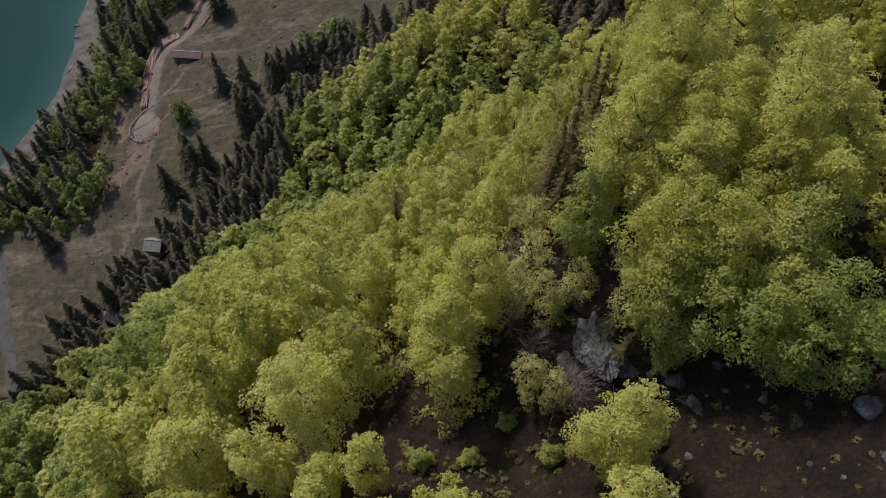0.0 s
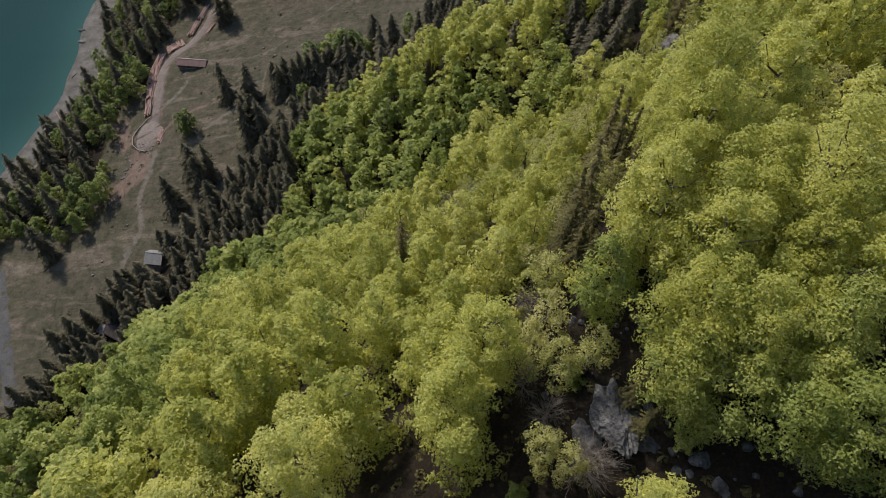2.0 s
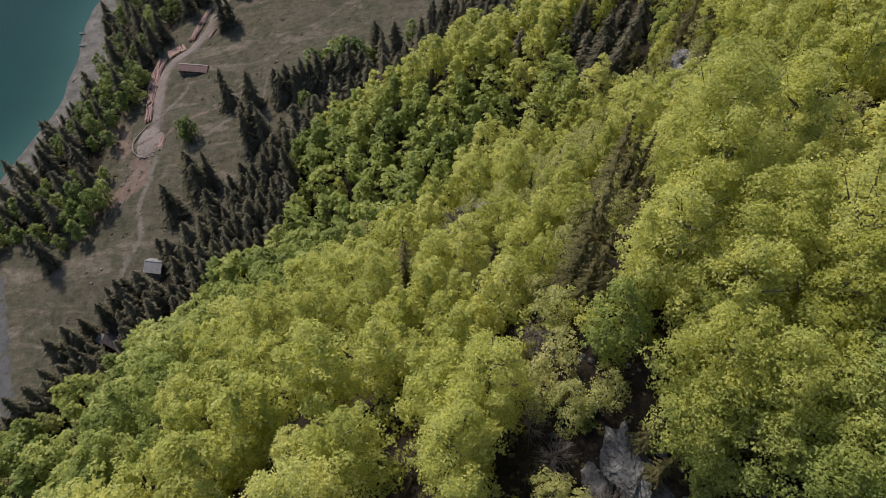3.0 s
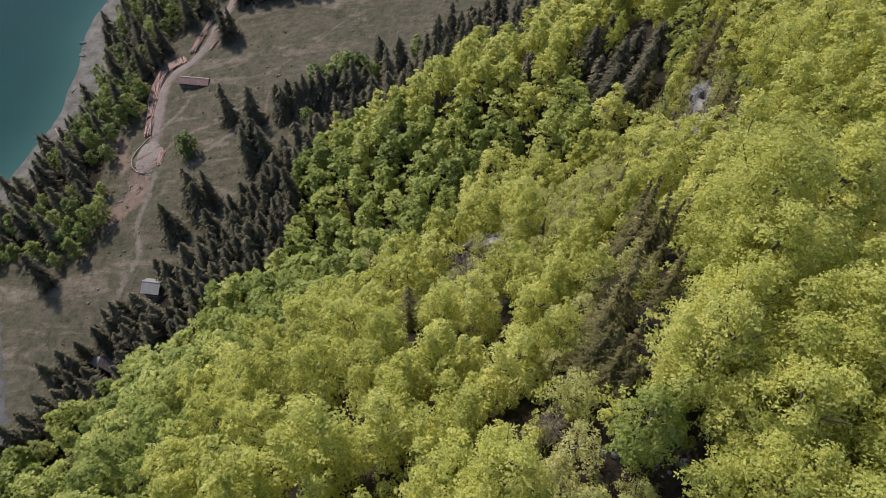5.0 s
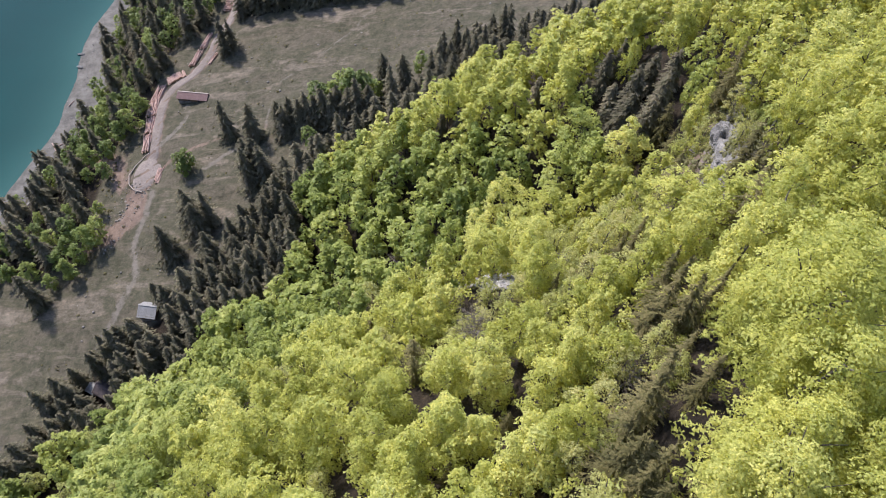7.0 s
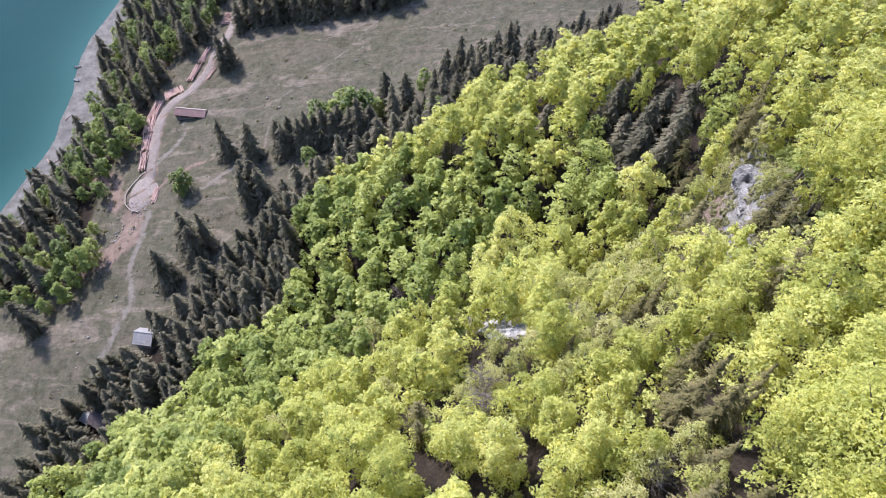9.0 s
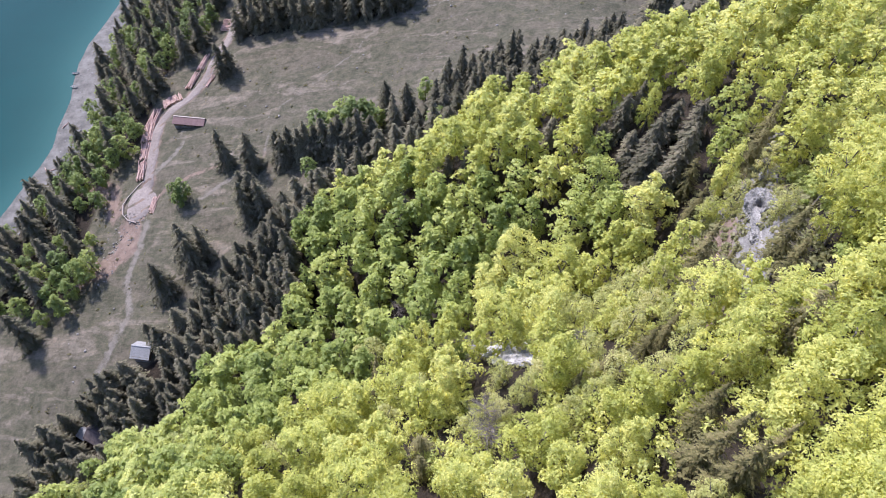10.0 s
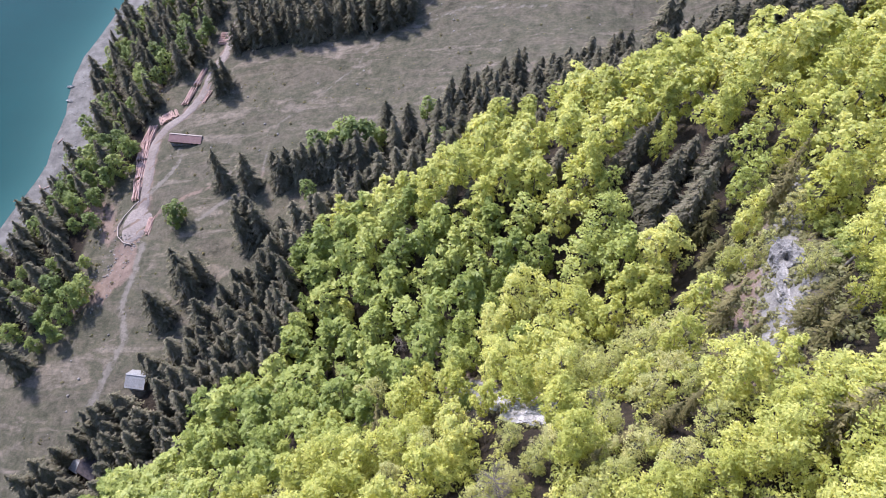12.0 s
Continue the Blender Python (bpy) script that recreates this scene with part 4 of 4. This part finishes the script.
def in_hollow(x, y):
    """The hollow and the foot of the slope, where the crowns take the darker green leaf."""
    return (110 < y < rng.normal(150, 3) and x < rng.normal(24, 4) or x < rng.normal(-42, 5)) and rng.random() < 0.92

left = {"beech": 300, "spruce": 300}
for d, kind, x, y, size in sorted(plan):
    k, turn = int(rng.integers(0, 60)), rng.uniform(0, 360)
    if kind in ("beech", "bright", "green"):
        green = kind == "green" or kind == "beech" and in_hollow(x, y)
        left["beech"] -= 1
        if left["beech"] < 0:
            far_trees["green" if green else "beech"].append((x, y, size, turn))
        else:
            (GREEN_BEECH if green else BEECH)[3 if d < 50 * size else 0 if d < 64 * size else 1 if d < 125 * size else 2].put(k, x, y, size, turn, (rng.uniform(-4, 4), rng.uniform(-4, 4)), 0.3, crown_height(size))
    elif kind == "spruce":
        left[kind] -= 1
        if left[kind] < 0:
            far_trees[kind].append((x, y, size, turn))
        else:
            SPRUCE[1 if d < 150 else 2].put(k, x, y, size, turn, (rng.uniform(-2, 2), rng.uniform(-2, 2)))
    else:
        {"dark": FAR_DARK if y > 125 else DARK_SPRUCE, "olive": OLIVE, "bare": BARE, "opening": OPENING, "leafy": LEAFY, "shrub": SHRUB}[kind].put(k, x, y, size, turn, (rng.uniform(-3, 3), rng.uniform(-3, 3)))

for sort in [*BEECH, *GREEN_BEECH, *SPRUCE[1:], SHRUB, DARK_SPRUCE, FAR_DARK, OLIVE, BARE, OPENING, LEAFY]:
    sort.thin_out()


def far_wood(name, rows, shapes, mat, bark, label, tall=crown_height, spread=1.0):
    """Trees too many and too far to count, joined into one."""
    vs, fs, ms, own, at = [], [], [], [], 0
    for i, (x, y, size, turn) in enumerate(rows):
        m = np.array(pose(x, y, float(ground_z(x, y)) - 0.3, 0, 0, turn) @ Matrix.Diagonal((size * spread, size * spread, tall(size), 1)))
        tone = rng.random()
        for which, (v, f) in enumerate(shapes[i % len(shapes)]):
            vs.append(v @ m[:3, :3].T + m[:3, 3])
            f = triangles(f)
            fs.append(f + at)
            ms.append(np.full(len(f), which))
            own.append(np.full(len(v), tone))
            at += len(v)
    me = mesh_of(name, np.concatenate(vs), np.concatenate(fs), [bark, mat], np.concatenate(ms))
    a = me.attributes.new("tree", "FLOAT", "POINT")
    a.data.foreach_set("value", np.concatenate(own).astype(np.float32))
    tagged(new(name, me), label, "wood", kind="stuff")


far_wood("distant_beech_wood", far_trees["beech"], [beech_shape(3, 800 + i, 20.0, 5.0) for i in range(5)], BEECH_LEAVES, BARK, "distant beech wood in fresh green leaf on the slope", spread=1.12)
far_wood("distant_green_wood", far_trees["green"], [beech_shape(3, 810 + i, 20.0, 5.0) for i in range(5)], GREEN_LEAVES, BARK, "distant beech wood in mid-green leaf in the hollow", spread=1.15)
far_wood("distant_spruce_wood", far_trees["spruce"], [spruce_shape(3, 820 + i, 19.0, 5.6) for i in range(5)], SPRUCE_LEAVES, SPRUCE_BARK, "dark distant spruce wood beside the meadow", float)

# young growth that closes the gaps between the trees
young = []
for _ in range(12000):
    x, y = rng.uniform(-30, 60), rng.uniform(20, 118)
    if len(young) < 450 and in_valley(x, y) and in_beech(x, y) and up_slope(x, y) > 62 + 10 * math.sin(0.13 * y) and not (y < 36 and x > 4):
        young.append((x, y, rng.uniform(0.8, 1.7), rng.uniform(0, 360)))


def sapling(seed):
    g = np.random.default_rng(seed)
    return limbs(g, 4.2, 1.6, 0, 0.06, 3), broadleaf_crown(g, 4.2, 2.1, 56, 12, 0.15)


far_wood("undergrowth", young, [sapling(840 + i) for i in range(6)], BEECH_LEAVES, BARK, "young beech undergrowth in pale green leaf between the trees", float)


# ---- landing, logs and huts ----
def box_part(name, size, at, mat, parent, turn=0.0, tilt=0.0, label=""):
    """A bevelled block; at is its centre in the thing's own space."""
    bm = bmesh.new()
    bmesh.ops.create_cube(bm, size=1.0, matrix=Matrix.Diagonal((*size, 1)))
    bmesh.ops.bevel(bm, geom=bm.edges[:], offset=min(size) * 0.12, segments=1, affect="EDGES")
    bm.transform(pose(*at, tilt, 0, turn))
    me = bpy.data.meshes.new(name)
    bm.to_mesh(me)
    bm.free()
    me.materials.append(mat)
    return part(name, me, parent, label)


def log_mesh(rng, length, thick):
    """A tapered, slightly crooked stem with pale cut ends."""
    t = np.linspace(0, 1, 5)
    p = np.stack([(t - 0.5) * length, rng.normal(size=5) * 0.05, rng.normal(size=5) * 0.03], 1)
    r = thick * (1.15 - 0.4 * t) / 2
    v, f = tube(p, r, 7)
    faces = [tuple(q) for q in f] + [tuple(range(6, -1, -1)), tuple(range(28, 35))]
    return mesh_of("log", v, faces, [LOG_SIDE, LOG_END], [0] * len(f) + [1, 1])


log_rng = np.random.default_rng(31)
LOGS = [log_mesh(log_rng, length, 0.42) for length in (9.5, 8.0, 6.5, 4.2, 4.0)]


def log_pile(a, b, width, layers, forms, label, across=False):
    """Stems laid side by side between a and b, in layers."""
    a, b = np.array(a, float), np.array(b, float)
    d = b - a
    span = np.hypot(*d)
    turn = math.degrees(math.atan2(d[1], d[0])) + (90 if across else 0)
    c = (a + b) / 2
    z0 = float(ground_z(*c))
    slope = math.degrees(math.atan2(float(ground_z(*b)) - float(ground_z(*a)), span)) if not across else 0.0
    root = tagged(new("log_pile"), label, "log pile", "piles of felled logs")
    root.matrix_basis = pose(c[0], c[1], z0, 0, 0, turn)
    run = span if across else width
    for layer in range(layers):
        count = int((run - 0.42 * layer) / 0.46)
        for i in range(count):
            if log_rng.random() < 0.1 * (layer + 1):
                continue
            off = (i - (count - 1) / 2) * 0.46
            me = LOGS[forms[int(log_rng.integers(0, len(forms)))]]
            ob = part("log", me, root)
            q = np.array([c[0] - math.sin(radians(turn)) * off, c[1] + math.cos(radians(turn)) * off])
            dz = float(ground_z(*q)) - z0
            ob.matrix_basis = pose(log_rng.uniform(-0.5, 0.5), off, dz + 0.25 + 0.36 * layer, 0, -slope, log_rng.normal() * (2.0 + 1.5 * layer)) @ pose(0, 0, 0, log_rng.uniform(0, 360))


for a, b, w in [((-129.8, 198), (-130.8, 206.5), 3.6), ((-131.2, 207.3), (-132.6, 216), 4.2), ((-133, 216.8), (-133.8, 225), 5.0), ((-134, 225.6), (-133.4, 233.5), 5.0)]:
    log_pile(a, b, w, 3, (0, 1), "long pile of reddish felled logs beside the gravel road")
log_pile((-131.5, 235.5), (-124.5, 240), 0, 3, (3, 4), "cross-stacked pile of pale red logs at the road bend", True)
log_pile((-122.6, 243.5), (-120.4, 252), 3.2, 3, (0, 1), "long pile of reddish felled logs beside the gravel road")
log_pile((-120.2, 253), (-118.6, 261.5), 3.0, 3, (0, 1), "long pile of reddish felled logs beside the gravel road")
log_pile((-114.2, 242.5), (-112, 249.5), 1.8, 2, (2,), "small pile of logs beside the gravel road")
log_pile((-120.2, 182.5), (-121, 191), 2.6, 2, (2, 1), "low pile of grey-red logs on the landing")
log_pile((-114.5, 277), (-114.5, 284), 0, 3, (3, 4), "stack of short red logs beside the forest road", True)


def landing():
    """A levelled gravel pad with an uneven outline."""
    rng = np.random.default_rng(12)
    w = np.linspace(0, 2 * np.pi, 40, endpoint=False)
    r = 1 + 0.05 * np.sin(3 * w + 1) + 0.03 * rng.normal(size=40)
    rings = []
    for k in (0.02, 0.5, 0.92, 1.06):
        x, y = -125.6 + 5.0 * k * r * np.cos(w), 187.2 + 8.6 * k * r * np.sin(w)
        rings.append(np.stack([x, y, np.maximum(ground_z(x, y), 20.55) + (0.14 if k < 1 else -0.5)], 1))
    i = np.arange(160).reshape(4, 40)
    j = np.roll(i, -1, axis=1)
    f = np.stack([i[:-1], j[:-1], j[1:], i[1:]], -1).reshape(-1, 4)
    tagged(new("landing", mesh_of("landing", np.concatenate(rings), f, [GRAVEL], smooth=True)), "levelled gravel turning place at the road end", "ground", kind="structure")
    root = tagged(new("edge_beam"), "pale timber edge along the rim of the gravel landing", "edging")
    line = [(-127.8, 198), (-129.6, 194.5), (-131.2, 190), (-131.8, 185.5), (-130.2, 181), (-127.4, 178.6), (-124.2, 177.9)]
    for (ax, ay), (bx, by) in zip(line, line[1:]):
        x, y, span = (ax + bx) / 2, (ay + by) / 2, math.hypot(bx - ax, by - ay)
        ob = box_part("beam", (span - 0.06, 0.3, 0.42), (0, 0, 0), PALE, root)
        ob.matrix_basis = pose(x, y, max(float(ground_z(x, y)), 20.5) + 0.22, 0, 0, math.degrees(math.atan2(by - ay, bx - ax)))


landing()


def hut(name, label, at, turn, size, walls, ridge, roof_mat, near_share=0.5, floor_drop=1.2, boards=9):
    """A timber hut: board walls on a stone footing, gable roof with thickness, door and windows."""
    length, depth = size
    root = tagged(new(name), label, "hut")
    root.matrix_basis = pose(at[0], at[1], float(ground_z(*at)), 0, 0, turn)
    back = depth * (1 - near_share)
    yr = depth / 2 - back
    box_part("footing", (length + 0.2, depth + 0.2, 2 * floor_drop), (0, 0, -floor_drop + 0.25), ROCK, root, label="grey stone footing")
    for i in range(boards):
        x = -length / 2 + (i + 0.5) * length / boards
        for side in (-1, 1):
            if side < 0 and i in (boards // 3, 2 * boards // 3):
                continue
            box_part("board", (length / boards - 0.03, 0.1, walls), (x, side * (depth / 2 - 0.05), walls / 2 + 0.2), BOARDS, root)
    for side in (-1, 1):
        x = side * (length / 2 - 0.06)
        v = [(x - 0.05, -depth / 2, 0.2), (x - 0.05, depth / 2, 0.2), (x - 0.05, depth / 2, walls), (x - 0.05, yr, ridge), (x - 0.05, -depth / 2, walls)]
        v += [(p[0] + 0.1, p[1], p[2]) for p in v]
        f = [(4, 3, 2, 1, 0), (5, 6, 7, 8, 9)] + [(k, (k + 1) % 5, 5 + (k + 1) % 5, 5 + k) for k in range(5)]
        part("gable", mesh_of("gable", v, f, [BOARDS]), root)
    for i in (boards // 3, 2 * boards // 3):
        x = -length / 2 + (i + 0.5) * length / boards
        box_part("door" if i == boards // 3 else "shutter", (length / boards - 0.08, 0.06, walls - 0.3), (x, -depth / 2 + 0.1, walls / 2 + 0.1), DARK_ROOF, root)
    for side, y0 in ((-1, -depth / 2 - 0.5), (1, depth / 2 + 0.4)):
        drop = (ridge - walls) * (abs(y0 - yr) / max(0.3, abs(side * depth / 2 - yr)))
        run, fall = abs(y0 - yr), drop
        strips = max(4, int(length / 1.1))
        for k in range(strips):
            x = -length / 2 - 0.35 + (k + 0.5) * (length + 0.7) / strips
            tilt = side * -math.degrees(math.atan2(fall, run))
            box_part("roof_sheet", ((length + 0.7) / strips + 0.02, math.hypot(run, fall), 0.09), (x, (y0 + yr) / 2, ridge - fall / 2 + 0.1 + 0.012 * (k % 2)), roof_mat, root, 0, tilt)
    box_part("ridge_cap", (length + 0.8, 0.5, 0.14), (0, yr, ridge + 0.18), PALE if roof_mat is RED_ROOF else roof_mat, root)
    return root


hut("barn", "long timber barn with a faded red sheet roof on the meadow", (-115.6, 223.4), -3, (12.2, 3.5), 1.7, 2.7, RED_ROOF, 0.76, boards=12)
hut("cabin", "small timber cabin with a light grey sheet roof", (-104.6, 128), -4, (5.6, 5.2), 2.2, 4.0, GREY_ROOF, 0.6, 1.8)
hut("cabin", "small dark timber cabin under spruces", (-112.5, 102.5), -24, (6, 4.6), 2.1, 3.8, DARK_ROOF, 0.55, 2.2)
hut("shed", "little lean-to shed with a pale roof beside the dark cabin", (-117.6, 103.2), -24, (2.6, 2.6), 1.8, 2.5, GREY_ROOF, 0.8, 1.5, 4)


# ---- rocks and small things ----
def boulder_mesh(seed, size, dents=(), cuts=3, mat=None):
    """A weathered block: a ball squared off by planes, creased and pitted."""
    bm = bmesh.new()
    bmesh.ops.create_icosphere(bm, subdivisions=cuts, radius=1.0)
    r = random.Random(seed)
    planes = [(Vector((r.gauss(0, 1), r.gauss(0, 1), r.gauss(0, 1))).normalized(), r.uniform(0.55, 0.85)) for _ in range(9)]
    shift = Vector((seed * 3.7, seed * 1.3, 0))
    for v in bm.verts:
        p = v.co.copy()
        for n, d in planes:
            over = p.dot(n) - d
            if over > 0:
                p -= n * over * 0.85
        crease = abs(noise.noise(Vector((p.x * 2.6, p.y * 2.6, p.z * 1.1)) + shift)) + 0.5 * abs(noise.noise(Vector((p.x * 6.5, p.y * 6.5, p.z * 2.4)) + shift))
        p *= 1.06 + 0.2 * noise.noise(p * 1.7 + shift) - 0.26 * crease + 0.05 * noise.noise(p * 13 + shift)
        for c, w, deep in dents:
            p -= v.co * deep * math.exp(-((v.co - Vector(c)).length / w) ** 2)
        v.co = Vector((p.x * size[0], p.y * size[1], p.z * size[2]))
    me = bpy.data.meshes.new("boulder")
    bm.to_mesh(me)
    bm.free()
    me.materials.append(mat or ROCK)
    return me


def rock(x, y, size, seed, label, turn=0.0, lift=0.0, tilt=0.0, dents=(), cuts=3, name="rock_outcrop", mat=None):
    ob = tagged(new(name, boulder_mesh(seed, size, dents, cuts, mat)), label, "rock", "limestone rocks")
    ob.matrix_basis = pose(x, y, float(ground_z(x, y)) + lift, tilt, 0, turn)


rock(40.0, 108.4, (2.5, 4.3, 3.0), 1, "grey limestone crag with a dark cave mouth on the wooded slope", -14, 0.2, -8, [((-0.42, -0.5, 0.72), 0.24, 0.95)], 6)
rock(37.9, 103.0, (1.5, 3.6, 1.3), 5, "pale limestone ledge running down from the cave", -12, -0.1, -5, (), 5)
rock(36.4, 97.4, (1.2, 2.9, 1.0), 4, "pale limestone ledge below the cave crag", -10, -0.2, 0, (), 5)
rock(41.8, 114.4, (1.3, 2.6, 2.2), 2, "grey limestone spur beside the cave crag", -30, -0.3, -25, (), 5)
rock(38.2, 113.0, (1.0, 2.2, 1.6), 7, "grey limestone rib below the cave crag", -24, -0.2, -20, (), 4)
rock(45.4, 120.0, (1.1, 2.2, 1.5), 6, "small limestone spur among scrub", -20, -0.3, -25, (), 4)
rock(48.0, 126.0, (1.3, 2.8, 1.7), 3, "pale limestone spur above the hollow", -28, -0.3, -28, (), 4)
rock(2.4, 94.6, (2.6, 5.6, 1.4), 10, "white limestone slab in the open gully", 46, -0.3, -46, (), 6, mat=PALE_ROCK)
rock(4.6, 91.8, (3.0, 6.2, 1.3), 15, "white limestone slab in the open gully", 40, -0.2, -46, (), 6, mat=PALE_ROCK)
rock(5.6, 97.6, (1.4, 3.4, 1.0), 11, "white limestone slab in the open gully", 50, -0.3, -44, (), 4, mat=PALE_ROCK)
for i, (x, y, s) in enumerate([(-3.5, 102, 0.9), (0.2, 96.4, 1.0), (6.4, 91.6, 1.2), (9.4, 92.4, 0.9)]):
    rock(x, y, (s * 1.5, s * 1.2, s * 0.8), 12 + i, "white limestone block in the open gully", i * 40, -0.2, 0, (), 4, mat=PALE_ROCK)
# the ravine's rocks take the darker stone, shade put into their colour
rock(15.6, 30.4, (2.4, 4.6, 2.2), 30, "grey rock face in the ravine, darkened for shade", 4, -0.4, 6, (), 6, mat=SHADED_ROCK)
for i, (x, y, s) in enumerate([(13.6, 28.6, 1.3), (18.2, 27.6, 1.2), (22.6, 25.2, 0.9), (23.6, 22.6, 0.7), (31.7, 17.9, 1.0), (32.6, 15.6, 0.8)]):
    rock(x, y, (s * 1.3, s * 1.6, s * 0.8), 31 + i, "grey rock in the ravine, darkened for shade", i * 65, -0.3, 0, (), 4, mat=SHADED_ROCK)


def stones(name, label, box, count, low, high, where, mat, seed):
    """Loose stones strewn over a piece of ground, too many to count."""
    r = np.random.default_rng(seed)
    forms = [np.array([v.co[:] for v in boulder_mesh(900 + i, (1, 1, 0.7), (), 1).vertices]) for i in range(3)]
    tri = np.array([p.vertices[:] for p in boulder_mesh(900, (1, 1, 0.7), (), 1).polygons])
    vs, fs, n = [], [], 0
    while n < count:
        x, y = r.uniform(box[0], box[1]), r.uniform(box[2], box[3])
        if not where(x, y):
            continue
        s = low + (high - low) * r.random() ** 3
        w = r.uniform(0, 6.28)
        v = forms[n % 3] * s
        v = np.stack([v[:, 0] * math.cos(w) - v[:, 1] * math.sin(w), v[:, 0] * math.sin(w) + v[:, 1] * math.cos(w), v[:, 2]], 1)
        vs.append(v + [x, y, float(ground_z(x, y)) + 0.1 * s])
        fs.append(tri + n * len(v))
        n += 1
    tagged(new(name, mesh_of(name, np.concatenate(vs), np.concatenate(fs), [mat])), label, "stones", kind="stuff")


def on_meadow(x, y):
    return up_slope(x, y) < np.interp(along_slope(x, y), BELT_V, BELT_LOW) - 2 and x - shore_x(y) > 40 and not (y > 268 and x < -28)


stones("meadow_stones", "pale stones strewn over the dry meadow", (-140, 70, 110, 300), 260, 0.12, 0.75, on_meadow, STONE, 41)
stones("rubble", "broken stones and clods below the gravel landing", (-142, -118, 152, 182), 320, 0.12, 0.6, lambda x, y: abs(x + 127 + (y - 176) * -0.35) < 6, STONE, 42)
stones("beach_stones", "grey stones on the gravel beach", (-206, -176, 185, 350), 300, 0.1, 0.5, lambda x, y: 1 < x - shore_x(y) < 14, ROCK, 43)


def tussocks(name, label, box, count, low, high, where, leaf, seed, sprig=20):
    """Low scrub and grass clumps, too many to count."""
    r = np.random.default_rng(seed)
    cs, ns, ss, n = [], [], [], 0
    while n < count:
        x, y = r.uniform(box[0], box[1]), r.uniform(box[2], box[3])
        if not where(x, y):
            continue
        n += 1
        s = low + (high - low) * r.random() ** 2
        d = ball(r, sprig)
        d[:, 2] = np.abs(d[:, 2])
        cs.append(d * (s * r.uniform(0.5, 1.1, (sprig, 1))) * [1, 1, 0.8] + [x, y, float(ground_z(x, y))])
        ns.append(d + [0, 0, 0.4])
        ss.append(np.full(sprig, 0.16 + s * 0.3))
    v, f = sprays(r, np.concatenate(cs), np.concatenate(ns), np.concatenate(ss), 1.5)
    tagged(new(name, mesh_of(name, v, f, [leaf])), label, "scrub", kind="stuff")


def on_forest_floor(x, y):
    return in_valley(x, y) and up_slope(x, y) > np.interp(along_slope(x, y), BELT_V, BELT_LOW) + 4


tussocks("meadow_scrub", "low dark scrub and juniper dotted over the meadow", (-140, 80, 110, 300), 260, 0.25, 0.9, on_meadow, PINE_LEAF, 51)
tussocks("slope_scrub", "pale low scrub on the open rocky slope", (24, 62, 84, 134), 1300, 0.35, 1.3, lambda x, y: near_line(x, y, [(50, 130), (46, 121), (40, 109), (36, 100), (29, 89)], 9) > 0.05, SCRUB_LEAF, 54, 26)
tussocks("gully_scrub", "low green scrub around the open gully", (-12, 18, 82, 112), 200, 0.3, 0.9, lambda x, y: near_line(x, y, [(-4, 104), (2, 97), (9, 91)], 9) > 0.05, SCRUB_LEAF, 55, 26)
# ferns take the dark needle colour, in place of shade on the ravine floor
tussocks("ravine_scrub", "low ferns and bramble on the shaded ravine floor", (-8, 46, 3, 42), 700, 0.2, 0.8, lambda x, y: up_slope(x, y) > 60, PINE_LEAF, 56, 22)
# loose stones in the same shade-darkened stone
stones("ravine_stones", "stones strewn over the ravine floor, darkened for shade", (4, 44, 4, 40), 260, 0.15, 0.7, lambda x, y: near_line(x, y, [(12, 40), (16, 31), (24, 23), (34, 15), (40, 8)], 9) > 0.05, SHADED_ROCK, 44)
tussocks("roadside_scrub", "brown brushwood and bramble above the lake shore", (-172, -130, 150, 262), 420, 0.3, 1.0, lambda x, y: x - shore_x(y) > 16 and x < -134, PINE_LEAF, 53)


def boat(x, y, turn):
    """A small open rowing boat, bow tapered, with benches."""
    root = tagged(new("rowing_boat"), "small white rowing boat drawn up at the waterline", "boat", "boats on the beach")
    root.matrix_basis = pose(x, y, float(ground_z(x, y)) + 0.05, 0, 0, turn)
    t = np.linspace(-1, 1, 9)
    half = 0.62 * np.sqrt(np.maximum(0.03, 1 - np.maximum(t, -0.75) ** 2 * np.where(t > 0, 1, 0.6)))
    v = []
    for k, w in zip(t, half):
        for y0, z0 in ((-1, 0.55), (-0.7, 0.12), (0, 0.0), (0.7, 0.12), (1, 0.55), (0.88, 0.55), (0.6, 0.2), (0, 0.1), (-0.6, 0.2), (-0.88, 0.55)):
            v.append((k * 1.7, y0 * w, z0 + 0.12 * k * k))
    f = [(i * 10 + j, i * 10 + (j + 1) % 10, (i + 1) * 10 + (j + 1) % 10, (i + 1) * 10 + j) for i in range(8) for j in range(10)]
    f += [tuple(range(9, -1, -1)), tuple(range(80, 90))]
    part("hull", mesh_of("hull", v, f, [BOAT]), root)
    for k in (-0.6, 0.5):
        box_part("bench", (0.25, 0.95, 0.05), (k, 0, 0.4), BOARDS, root)


BOAT = mottled("white_boat_paint", [(0.3, (0.36, 0.355, 0.34)), (0.7, (0.48, 0.47, 0.455))], 1.0, 6.0, 0.5)
boat(-199.2, 282, 12)
boat(-195.6, 272, -8)


def driftwood(x, y, turn, form):
    ob = tagged(new("driftwood", LOGS[form]), "bleached tree trunk lying on the beach", "driftwood", "driftwood")
    ob.matrix_basis = pose(x, y, float(ground_z(x, y)) + 0.2, 0, 3, turn)


driftwood(-184, 216, -50, 1)
driftwood(-181.5, 219, 40, 2)
driftwood(-189, 246, 75, 3)
